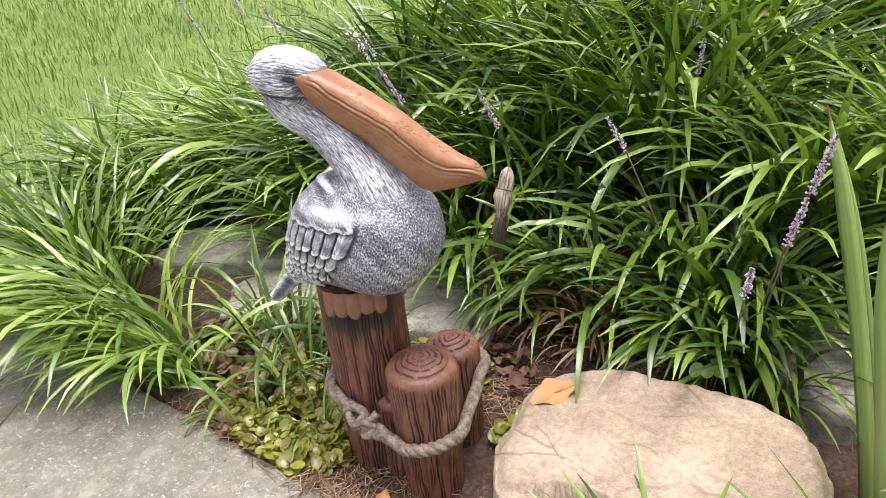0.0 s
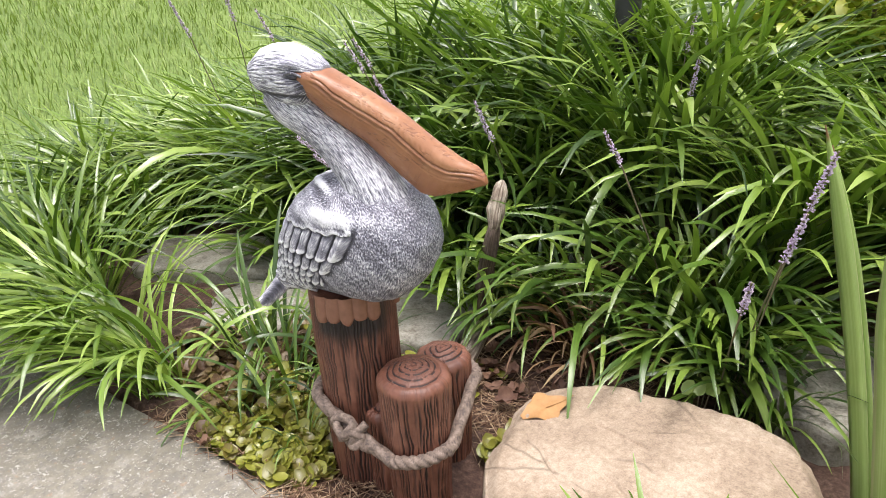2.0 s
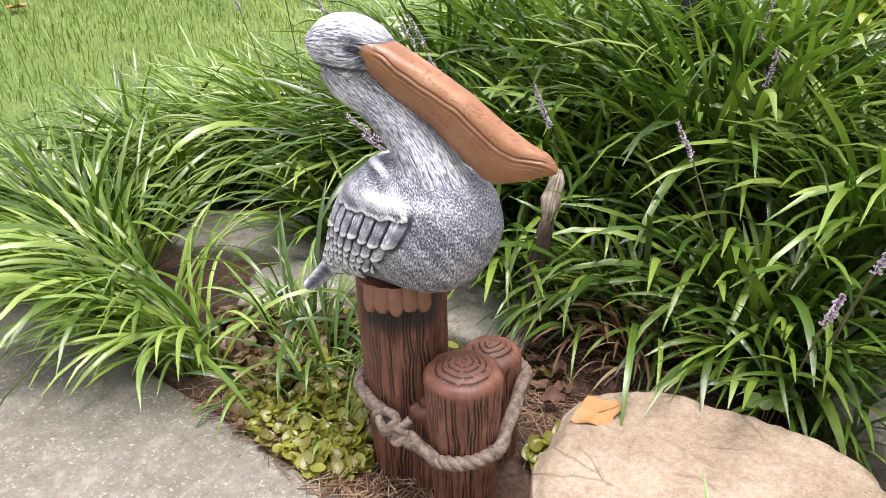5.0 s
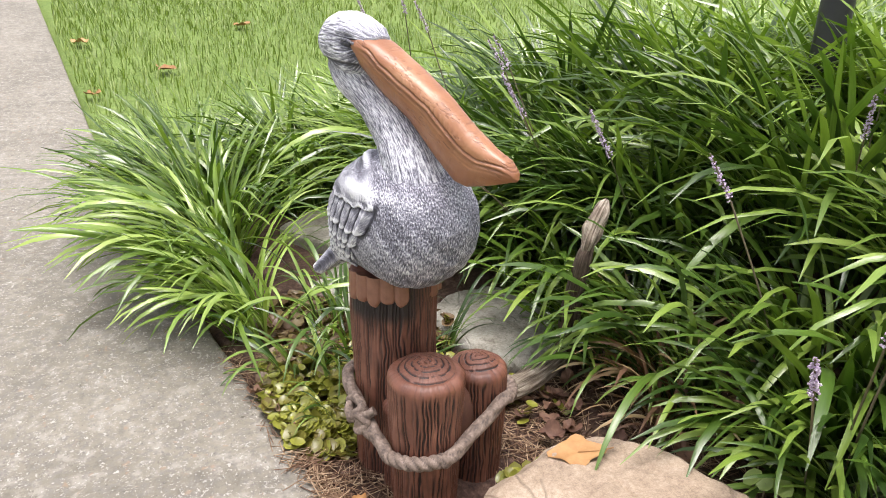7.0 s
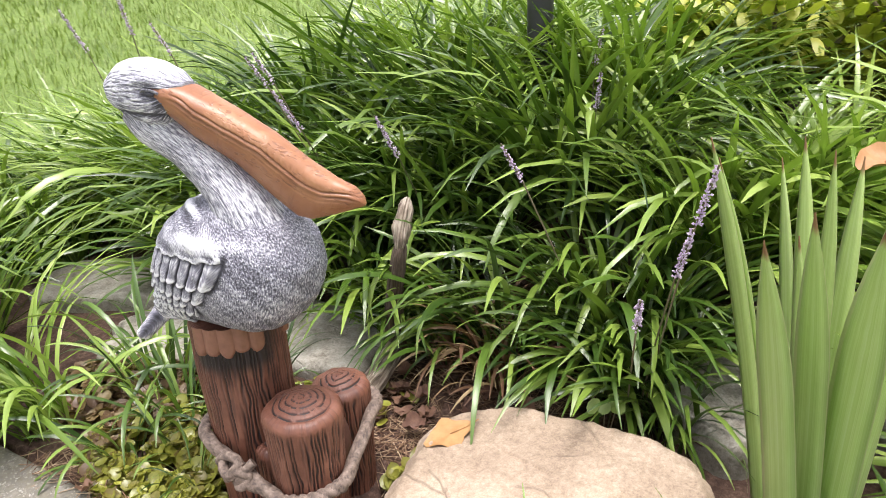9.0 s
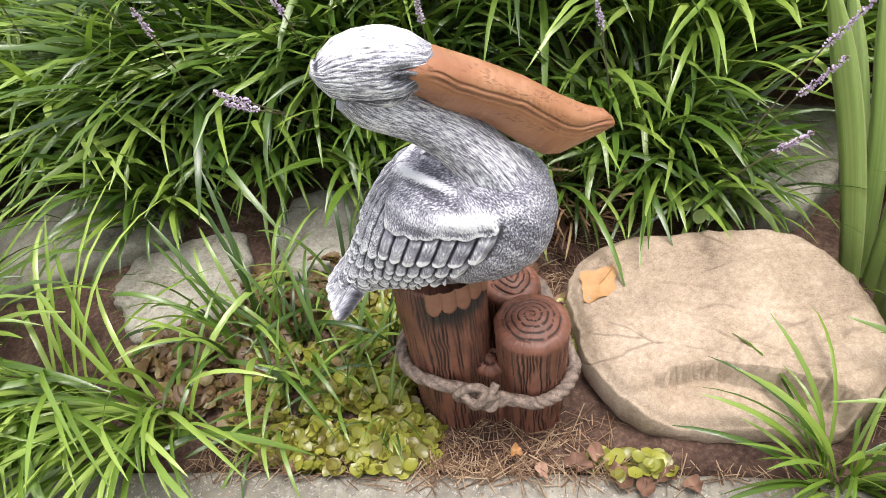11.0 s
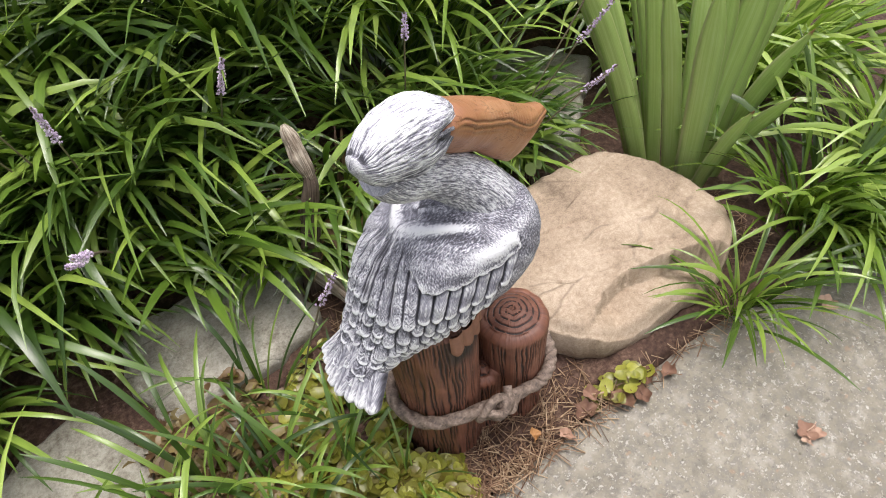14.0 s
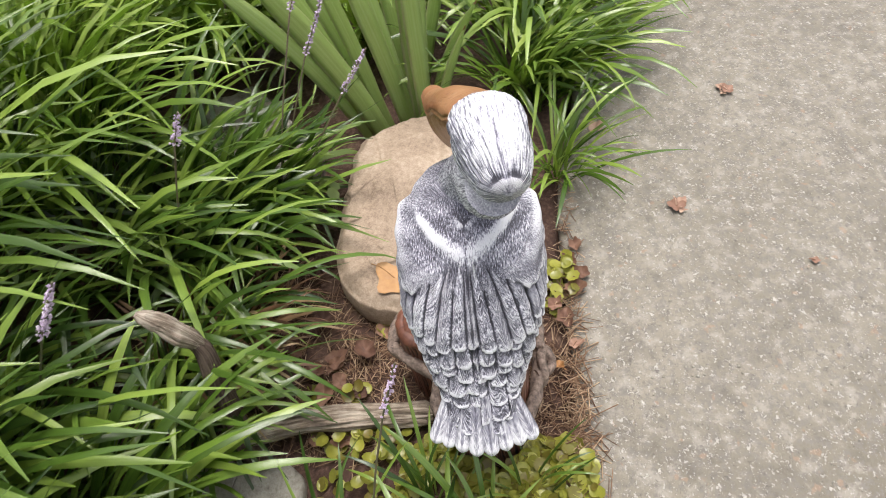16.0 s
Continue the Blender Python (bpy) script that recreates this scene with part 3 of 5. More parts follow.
# rows of quills from the ledge downwards: height of the tips, width, how far they stand out, where they begin round the body, quills left out in front
QUILLS = [(0.3460, 0.0160, 0.0034, 0.0, 0), (0.3275, 0.0156, 0.0022, 0.0, 1), (0.3155, 0.0150, 0.0014, 0.0, 2), (0.3035, 0.0150, 0.0010, 1.35, 0), (0.2910, 0.0146, 0.0008, 1.9, 0), (0.2780, 0.0140, 0.0006, 2.2, 0), (0.2640, 0.0140, 0.0005, 2.4, 0)]


def build_body(b):
    """Body with folded wings: one surface, carved with a ledge, rows of quills and a yoke across the back."""
    xs = np.concatenate([np.linspace(-0.160, 0.07, 250), 0.07 + 0.0285 * np.sin(np.linspace(0, math.pi / 2, 81)[1:])])
    table = np.array(BODY)
    zt, zb, w = (np.interp(xs, table[:, 0], table[:, k]) for k in (1, 2, 3))
    soft = np.ones(13) / 13
    zt, zb, w = (np.where(xs < 0.062, np.convolve(np.pad(q, 6, mode="edge"), soft, "valid"), q) for q in (zt, zb + 0.004, 0.955 * w))
    n = 500
    ang = np.linspace(0, 2 * math.pi, n, endpoint=False)
    ca, sa = np.cos(ang), np.sin(ang)
    y = w[:, None] * (np.sign(ca) * np.abs(ca) ** 0.909)[None]
    z = ((zt + zb) / 2)[:, None] + ((zt - zb) / 2)[:, None] * (np.sign(sa) * np.abs(sa) ** 0.909)[None]
    x = np.repeat(xs[:, None], n, 1)
    pos = np.stack([x, y, z], 2)
    along = np.gradient(pos, axis=0)
    nrm = np.cross(np.roll(pos, -1, 1) - np.roll(pos, 1, 1), along)
    nrm /= np.maximum(np.linalg.norm(nrm, axis=2, keepdims=True), 1e-9)
    out = pos - np.array([-0.03, 0.0, 0.34])
    nrm *= np.sign(np.sum(nrm * out, 2, keepdims=True))
    # way round the body from the breast to the tail, and how far along the wing that is
    turn = np.arctan2(np.abs(y), x + 0.035)
    fan = np.linspace(0, math.pi, 300)
    rho = 1 / np.sqrt((np.cos(fan) / np.where(fan < math.pi / 2, 0.13, 0.082)) ** 2 + (np.sin(fan) / 0.068) ** 2)
    run = np.concatenate([[0], np.cumsum((rho[1:] + rho[:-1]) / 2 * np.diff(fan))])
    way = np.interp(turn, fan, run) - np.interp(0.70, fan, run)
    wob = 0.0014 * np.sin(way * 160) + 0.0010 * np.sin(way * 370 + 1.3)
    back = step(2.0, 2.7, turn)
    ledge = 0.3795 + wob + back * (0.026 + 0.006 * np.sin(way * 230) + 0.005 * np.sin(way * 610 + 0.7))
    slant = 0.46 * (1 - step(1.7, 2.9, turn))
    p = way - slant * (0.381 - z)
    h = np.zeros_like(x)
    quill, rim = np.zeros(x.shape, bool), np.zeros_like(x)
    u_tex, v_tex = np.sign(y) * turn * 0.080, 1.3 * (z - 0.75 * np.hypot(x - 0.03, y))
    top = (z > 0.405) & (x < 0.0)
    u_tex, v_tex = np.where(top, 1.1 * y, u_tex), np.where(top, 1.2 * x, v_tex)
    for r, (tip, width, base, first, skip) in enumerate(QUILLS):
        q = p / width + 0.5 * (r % 2)
        k = np.floor(q)
        u = (q - k - 0.5) * 2
        luck = np.modf(np.abs(np.sin(k * 12.99 + r * 78.2 + np.sign(y) * 3.1)) * 4375.85)[0]
        end = tip + (0.004 + 0.013 * back) * (luck - 0.5) + 0.42 * width * (1 - np.sqrt(np.clip(1 - u * u, 0, 1)))
        here = ~quill & (z > end) & (z < ledge) & (turn > first) & (k >= skip)
        above = QUILLS[r - 1][0] if r else 0.383
        down = np.clip((above - z) / (above - tip), 0, 1.2)
        side = np.abs(u)
        near = np.clip((z - end) / 0.0035, 0, 1)
        carve = base + 0.0020 * down + 0.0012 * (1 - u * u) - 0.0024 * step(0.72, 0.99, side) + 0.0005 * bump_at(near, 0.45, 0.3) + 0.0004 * bump_at(u, 0.0, 0.10) + 0.0012 * (luck - 0.5)
        carve *= (1 - 0.35 * back) * (0.4 + 0.6 * step(skip, skip + 0.55, q))
        h = np.where(here, carve, h)
        rim = np.where(here, -0.55 * bump_at(z - end, 0.0022, 0.0012) + 0.5 * step(0.0012, 0.0, z - end) + (0.45 - 0.3 * back) * step(0.82, 0.98, side), rim)
        lu, lv = side * width / 2, ledge - z
        u_tex, v_tex = np.where(here, lu + 0.45 * lv, u_tex), np.where(here, 0.6 * (lv - 0.45 * lu) + luck, v_tex)
        quill |= here
    edge = 0.004 + 0.9 * np.maximum(0.0, z - 0.384)
    cover = (0.0066 - 0.0043 * back) * (1 - 0.75 * step(0.388, 0.434, z)) * step(-0.004, 1.0, p / edge)
    h = np.where(~quill & (z >= ledge), cover, h)
    vee = x + 0.054 - 0.25 * np.abs(y) - 20 * y * y
    high = step(0.385, 0.410, z)
    yoke = bump_at(vee, -0.006, 0.0085) * step(0.050, 0.034, np.abs(y)) * high * step(-0.105, -0.08, x)
    crown = bump_at(x, 0.008, 0.044) * bump_at(z, 0.396, 0.009)
    h = h + 0.0040 * yoke + 0.0040 * crown + 0.0007 * np.sin(x * 190 + z * 120) * np.sin(y * 170 + z * 90)
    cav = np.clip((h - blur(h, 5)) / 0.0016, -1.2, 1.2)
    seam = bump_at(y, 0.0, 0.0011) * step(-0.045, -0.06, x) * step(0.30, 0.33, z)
    # Recesses darker, rims paler; yoke and crown mix dry-brush with a painted top highlight.
    wash_shade = (-0.85 + 0.42 * back) * np.maximum(cav, -0.9) - 0.42 * yoke - 0.48 * crown + 0.5 * seam + 0.13 + 0.10 * step(0.31, 0.27, z) + np.where(quill, -0.06, 0.02) + rim
    pos = pos + nrm * h[:, :, None]
    m = np.array(BODY_AT)
    pos = pos @ m[:3, :3].T + m[:3, 3]
    rows = [[tuple(c) for c in row] for row in pos.tolist()]
    first = len(b.mat)
    b.grid(rows, 0, list(zip(u_tex.ravel().tolist(), v_tex.ravel().tolist())), wash_shade.ravel().tolist(), closed=True)
    for k in np.nonzero((quill & (turn < 2.3))[:-1].ravel())[0]:
        b.mat[first + int(k)] = 5
    for ring, rev in ((rows[0], False), (rows[-1], True)):
        c = tuple(np.mean(ring, axis=0))
        b.add([c] + ring, [(0, (j + 1) % n + 1, j + 1) if not rev else (0, j + 1, (j + 1) % n + 1) for j in range(n)])


def build_bird(b):
    build_body(b)
    # tail fan of thick rounded tongues with a groove down each
    for i in (0, 7, 1, 6, 2, 5, 3, 4):
        u = (i - 3.5) / 3.5
        p0 = Vector((-0.120 - 0.006 * (1 - abs(u)), 0.027 * u, 0.288 - 0.004 * u * u))
        d = Vector((-0.56 + 0.05 * abs(u), 0.32 * u, -0.72)).normalized()
        side = d.cross(Vector((-0.85, 0.35 * u, 0.5))).normalized()
        nrm = side.cross(d).normalized()
        if nrm.x > 0:
            nrm = -nrm
        length, width = 0.069 - 0.006 * abs(u), 0.0188
        rows, uvs, ws = [], [], []
        for r in range(26):
            v = r / 25
            half = width / 2 * (0.72 + 0.28 * v) * (math.sqrt(max(0.03, 1 - ((v - 0.82) / 0.185) ** 2)) if v > 0.82 else 1)
            row = []
            for j in range(28):
                a = 2 * math.pi * j / 28
                thick = 0.0135 * (1 - 0.35 * v) * (1 if v < 0.9 else max(0.35, 1 - ((v - 0.9) / 0.1) ** 2))
                face = max(0.0, math.sin(a))
                lift = -0.0016 * math.exp(-(math.cos(a) / 0.16) ** 2) * face
                q = p0 + d * (length * v) + side * (half * math.cos(a)) + nrm * (thick * math.sin(a) + lift + 0.0040 * (1 - abs(u)) + 0.005 * v * v)
                row.append(BODY_AT @ q)
                uvs.append((abs(math.cos(a)) * half + 0.2 * v * length, 0.5 * v * length + i))
                ws.append(0.95 * abs(math.cos(a)) ** 8 + 0.45 * math.exp(-(math.cos(a) / 0.13) ** 2) * face - 0.40 * smooth(0.75, 0.95, v) - 0.26)
            rows.append(row)
        b.grid(rows, 5, uvs, ws, closed=True)
        end = [Vector(q) for q in rows[-1]]
        b.add([sum(end, Vector()) / 28] + end, [(0, j + 1, (j + 1) % 28 + 1) for j in range(28)], None, None, 5)
    # neck, lying back under the bill
    line = [NECK_AT @ q for q in catmull([(-0.088, 0, 0.530), (-0.070, 0, 0.512), (-0.035, 0, 0.489), (-0.003, 0, 0.460), (0.022, 0, 0.425), (0.036, 0, 0.385), (0.038, 0, 0.345)], 40)]
    rad = [(0, 0.021), (0.15, 0.0245), (0.35, 0.0235), (0.55, 0.0275), (0.72, 0.036), (0.85, 0.046), (1, 0.052)]
    tube(b, line, lambda i, a: interp(i / 39, rad, 1) * (1 + 0.03 * noise.noise((math.cos(a) * 3, math.sin(a) * 3, i * 0.2)) + 0.010 * noise.noise((math.cos(a) * 22, math.sin(a) * 22, i * 0.10))), 160, 0, lambda i, a: -0.28 * noise.noise((math.cos(a) * 22, math.sin(a) * 22, i * 0.10)), along=0.5)
    # head
    prof = [(-0.1165, 0.5505, 0.5455, 0.003), (-0.112, 0.557, 0.536, 0.011), (-0.104, 0.563, 0.525, 0.018), (-0.092, 0.572, 0.515, 0.0230), (-0.075, 0.5765, 0.508, 0.0272), (-0.057, 0.576, 0.505, 0.0292),
            (-0.042, 0.572, 0.509, 0.0290), (-0.030, 0.565, 0.518, 0.0262), (-0.020, 0.556, 0.530, 0.0200), (-0.013, 0.551, 0.540, 0.010)]
    rows, uvs, ws, n = [], [], [], 200
    for x in np.linspace(-0.1165, -0.013, 90):
        x = float(x)
        zt, zb, w = (interp(x, prof, k) for k in (1, 2, 3))
        row = []
        for j in range(n):
            a = 2 * math.pi * j / n
            ca, sa = math.cos(a), math.sin(a)
            y, z = w * ca, (zt + zb) / 2 + (zt - zb) / 2 * sa
            socket = 0.0050 * math.exp(-((x + 0.040) / 0.012) ** 2 - ((z - 0.5445) / 0.0075) ** 2)
            brow = 0.0028 * math.exp(-((x + 0.044) / 0.018) ** 2 - ((z - 0.556) / 0.005) ** 2)
            jaw = -0.0035 * math.exp(-((z - 0.521 + 0.10 * (x + 0.06)) / 0.0028) ** 2) * smooth(-0.105, -0.09, x)
            comb = math.sin(j / n * 2 * math.pi * 44 + 6 * noise.noise((x * 26, ca * 1.4, sa * 1.4))) * (0.55 + 0.9 * noise.noise((x * 55, ca * 5, sa * 5)))
            f = 0.0006 * comb * smooth(-0.115, -0.10, x) + brow - socket + jaw
            crest = -0.0026 * math.exp(-(y / 0.0020) ** 2) * smooth(-0.055, -0.075, x) * (1 if sa > 0 else 0)
            slit = math.exp(-((x + 0.1090) / 0.0018) ** 2 - ((abs(y) - 0.0065) / 0.0042) ** 2) * (1 if sa > 0 else 0)
            lip = math.exp(-((x + 0.1125) / 0.0020) ** 2) * smooth(0.0, 0.5, sa) * smooth(0.015, 0.009, abs(y))
            crest += 0.0016 * lip - 0.0030 * slit
            row.append(HEAD_AT @ Vector((x, y + ca * f, z + sa * (f + crest))))
            uvs.append((x * 0.38, j / n * 0.12))
            # Jaw shadow and top-lit crown are put into the colour; eye socket painted dark.
            ws.append(1.1 * math.exp(-((x + 0.037) / 0.012) ** 2 - ((z - 0.5435) / 0.0055) ** 2) + 0.45 * math.exp(-((x + 0.030) / 0.010) ** 2 - ((z - 0.529) / 0.008) ** 2) - 0.3 * smooth(0.555, 0.572, z)
                      - 0.20 * comb + 1.0 * slit - 0.3 * lip - 90 * min(0.0, crest + 0.0030 * slit) + 0.7 * math.exp(-((z - 0.521 + 0.10 * (x + 0.06)) / 0.0022) ** 2))
        rows.append(row)
    b.grid(rows, 0, [(u[1], u[0]) for u in uvs], ws, closed=True)
    for ring, rev in ((rows[0], True), (rows[-1], False)):
        c = sum((Vector(q) for q in ring), Vector()) / n
        b.add([c] + list(ring), [(0, (j + 1) % n + 1, j + 1) if rev else (0, j + 1, (j + 1) % n + 1) for j in range(n)])
    # eyes with their lids
    for s in (-1, 1):
        ball(b, HEAD_AT @ Vector((-0.0400, 0.0254 * s, 0.5432)), (0.0058, 0.0034, 0.0030), 0, 17, 1.1)
        lid = [HEAD_AT @ Vector((x, s * (0.0275 - 20.0 * (x + 0.041) ** 2), 0.5475 - 28.0 * (x + 0.043) ** 2)) for x in np.linspace(-0.053, -0.030, 14)]
        tube(b, lid, 0.0016, 8, 0, lambda i, a: 0.15)
    # bill: one loft with mouth line and ridged sides
    top = [(-0.014, 0.013), (0.0, 0.0205), (0.016, 0.0240), (0.06, 0.0235), (0.105, 0.0205), (0.150, 0.0125), (0.180, 0.0095), (0.200, 0.0105), (0.212, 0.0060), (0.2175, 0.0005)]
    bot = [(-0.014, -0.008), (0.0, -0.0150), (0.036, -0.0245), (0.084, -0.0290), (0.13, -0.0430), (0.160, -0.0500), (0.175, -0.0455), (0.195, -0.0270), (0.208, -0.0130), (0.2175, -0.0030)]
    wid = [(-0.014, 0.0205), (0.0, 0.0258), (0.03, 0.0255), (0.10, 0.0215), (0.17, 0.0175), (0.205, 0.0110), (0.214, 0.0070), (0.2175, 0.0025)]
    ax, up = Vector((0.903, 0, -0.430)), Vector((0.430, 0, 0.903))
    rows, uvs, ws, n = [], [], [], 150
    for s in np.linspace(-0.014, 0.2175, 120):
        s = float(s)
        t, o, w = interp(s, top, 1), interp(s, bot, 1), interp(s, wid, 1)
        row = []
        for j in range(n):
            a = 2 * math.pi * j / n
            ca, sa = math.cos(a), math.sin(a)
            mid = t - (t - o) * 0.36
            y = w * math.copysign(abs(ca) ** 0.85, ca)
            u = mid + ((t - mid) if sa > 0 else (mid - o)) * math.copysign(abs(sa) ** 0.9, sa)
            if sa < 0:
                y *= 1 - 0.42 * (-sa) ** 1.5
            rel = u - mid
            wave = 0.0012 * math.sin(s * 70) + 0.0022 * noise.noise((s * 45, 3.3, 0))
            inside = smooth(0.004, 0.02, s) * smooth(0.212, 0.195, s)
            g = math.exp(-((rel - wave + 0.001) / 0.0012) ** 2) + 0.8 * math.exp(-((rel - wave - 0.0042) / 0.0011) ** 2) + 0.35 * math.exp(-((rel - wave + 0.0055) / 0.0010) ** 2)
            rib = 0.0006 * math.sin(s * 900 + rel * 500) * math.exp(-((rel - 0.0085) / 0.003) ** 2) * smooth(0.05, 0.07, s) * smooth(0.17, 0.14, s)
            lump = 0.0010 * noise.noise((s * 40, ca * 2, sa * 2))
            k = 1 - (0.0024 * g * inside - rib * 1.6 - lump) / max(w, 0.004)
            q = Vector((-0.040, 0, 0.535)) + ax * (s * 1.045) + up * u
            row.append(BILL_AT @ Vector((q.x, y * k, q.z)))
            uvs.append((u, s))
            ws.append(min(0.75, 0.6 * g * inside + 0.35 * math.exp(-((rel) / 0.01) ** 2) * smooth(0.01, -0.01, s)))
        rows.append(row)
    b.grid(rows, 1, [(q[0], q[1]) for q in uvs], ws, closed=True)
    end = [Vector(q) for q in rows[-1]]
    b.add([sum(end, Vector()) / n] + end, [(0, j + 1, (j + 1) % n + 1) for j in range(n)], None, None, 1)


def ball(b, c, radii, mat, turn, wash_shade, n=14, m=9):
    ct, st = math.cos(radians(turn)), math.sin(radians(turn))
    rows = []
    for i in range(m):
        t = math.pi * i / (m - 1)
        row = []
        for j in range(n):
            a = 2 * math.pi * j / n
            x, y, z = radii[0] * math.sin(t) * math.cos(a), radii[1] * math.sin(t) * math.sin(a), -radii[2] * math.cos(t)
            row.append((c[0] + x * ct - y * st, c[1] + x * st + y * ct, c[2] + z))
        rows.append(row)
    b.grid(rows, mat, [(p[0], p[2]) for r in rows for p in r], [wash_shade] * (n * m), closed=True)


def build_piling(b, cx, cy, r_low, r_top, height, domed, seed, lean=(0, 0)):
    """A weathered post carved with upright grooves; domed tops carry a spiral of year rings."""
    n, rows, uvs, ws = 380, [], [], []
    lines = int(2 * math.pi * r_top / 0.0045)
    shoulder = height - (0.022 if domed else 0.006)
    levels = [("side", -0.03 + (shoulder + 0.03) * i / 80) for i in range(81)]
    if domed:
        levels += [("round", k / 6) for k in range(1, 7)] + [("top", k / 64) for k in range(1, 65)]
    else:
        levels += [("round", k / 4) for k in range(1, 5)] + [("top", k / 5) for k in range(1, 6)]
    for kind, q in levels:
        row = []
        for j in range(n):
            a = 2 * math.pi * j / n
            ca, sa = math.cos(a), math.sin(a)
            if kind == "side":
                z, r = q, r_low + (r_top - r_low) * max(0, q) / shoulder
            elif kind == "round":
                r = r_top - 0.012 * (1 - math.cos(q * math.pi / 2)) if domed else r_top - 0.006 * q * q
                z = shoulder + (0.012 if domed else 0.006) * math.sin(q * math.pi / 2)
            else:
                r = (r_top - (0.012 if domed else 0.006)) * (1 - q)
                z = shoulder + (0.012 + 0.010 * (1 - (1 - q) ** 2) if domed else 0.006)
            g = 0.0
            if kind == "top":
                if domed:
                    turn = (r / 0.0078 - a / (2 * math.pi) + 0.35 * noise.noise((ca * 1.5, sa * 1.5, seed))) % 1.0
                    g = smooth(0.20, 0.07, abs(turn - 0.5)) * smooth(0.0, 0.004, r) * smooth(-0.42, -0.15, noise.noise((ca * 4, sa * 4, r * 160 + seed)))
                    z -= 0.0015 * g
            else:
                t = a / (2 * math.pi) * lines + 0.75 * noise.noise((ca * 4 + seed, sa * 4, z * 22)) + 0.35 * noise.noise((ca * 9, sa * 9 + seed, z * 70))
                k = math.floor(t) % lines
                deep = smooth(-0.34, 0.05, noise.noise((k * 7.3 + seed, z * 13 + k, 0.5)))
                g = smooth(0.36, 0.13, abs(t - math.floor(t) - 0.5)) * deep * (1 if kind == "side" else 0.5)
                if domed:
                    g *= smooth(height - 0.016, height - 0.032, z + 0.006 * noise.noise((ca * 6, sa * 6, seed)))
                r += 0.0022 * noise.noise((ca * 3, sa * 3 + seed, z * 12)) - 0.0024 * g
            row.append((cx + lean[0] * z + r * ca, cy + lean[1] * z + r * sa, z))
            uvs.append((a * r_top, z if kind == "side" else z + 0.02 * q))
            # The tall post turns near black towards its top, round the front foot.
            dark_top = 0.0
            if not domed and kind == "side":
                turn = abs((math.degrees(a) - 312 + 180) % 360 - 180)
                dark_top = 0.97 * smooth(0.212 + 0.02 * noise.noise((ca * 5, sa * 5, 2)), 0.236, z) * smooth(70, 38, turn)
            ws.append(max(0.96 * g, dark_top))
        rows.append(row)
    b.grid(rows, 2, uvs, ws, closed=True)


def build_statue():
    b = Build()
    build_bird(b)
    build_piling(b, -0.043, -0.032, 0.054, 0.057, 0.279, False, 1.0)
    build_piling(b, 0.068, -0.042, 0.0405, 0.0475, 0.200, True, 5.0)
    build_piling(b, 0.034, 0.052, 0.037, 0.0400, 0.166, True, 9.0)
    build_piling(b, 0.013, -0.052, 0.021, 0.022, 0.126, True, 13.0)
    ball(b, (0.062, 0.006, 0.100), (0.022, 0.022, 0.050), 2, 30, 0.5)
    # webbed feet over the rim of the tall post
    for turn, count in ((-50, 5), (62, 4)):
        rows = []
        for i in range(9):
            v, row = i / 8, []
            for j in range(81):
                u = j / 80
                lap = abs(math.sin(u * count * math.pi))
                a = radians(turn + (u - 0.5) * 17.5 * count)
                low = 0.2545 - 0.0085 * lap ** 0.7 - 0.006 * noise.noise((u * 5, turn, 0))
                z = 0.286 + (low - 0.286) * v
                r = 0.0570 + (0.0012 + 0.0032 * lap ** 0.5) * (1 - smooth(0.85, 1.0, v)) + 0.0012 * v - 0.004 * smooth(0.9, 1.0, v) + 0.0005 * noise.noise((u * 60, z * 40, 1))
                row.append(Vector((-0.043 + r * math.cos(a), -0.032 + r * math.sin(a), z)))
            rows.append(row)
        b.grid(rows[::-1], 4)
    # rope round all three posts
    hull = []
    for cx, cy, r, a0, a1, z0, z1 in ((-0.043, -0.032, 0.064, 75, 255, 0.105, 0.118), (0.068, -0.042, 0.053, 268, 372, 0.086, 0.098), (0.034, 0.052, 0.047, 12, 122, 0.118, 0.112)):
        for k in range(6):
            a = radians(a0 + (a1 - a0) * k / 5)
            hull.append(Vector((cx + r * math.cos(a), cy + r * math.sin(a), z0 + (z1 - z0) * k / 5)))
        if cx < 0:
            hull.append(Vector((0.004, -0.098, 0.106)))
    loop = catmull(hull + hull[:1], 330)[:-1]
    strand = lambda i, a: abs(math.sin(1.5 * a + i * 0.30))
    tube(b, loop, lambda i, a: 0.0070 + 0.0022 * strand(i, a), 20, 3, lambda i, a: 0.8 * smooth(0.30, 0.05, strand(i, a)), closed=True)
    # knot: one open loop, two turns across it and a short end
    soft = lambda i, a: 0.0054 + 0.0008 * strand(i, a)
    dark = lambda i, a: 0.75 * smooth(0.22, 0.03, strand(i, a))
    for c, r1, r2, tilt, depth in (((-0.003, -0.104, 0.104), 0.0215, 0.0185, 0.35, 0.004), ((0.016, -0.106, 0.103), 0.0105, 0.0090, -0.6, 0.005)):
        ring = []
        for t in np.linspace(0, 2 * math.pi, 49)[:-1]:
            u, v = r1 * math.cos(t), r2 * math.sin(t)
            ring.append(Vector((c[0] + u * math.cos(tilt) - v * math.sin(tilt), c[1] - 0.12 * u + depth * math.sin(2 * t), c[2] + u * math.sin(tilt) + v * math.cos(tilt))))
        tube(b, ring, soft, 14, 3, dark, closed=True)
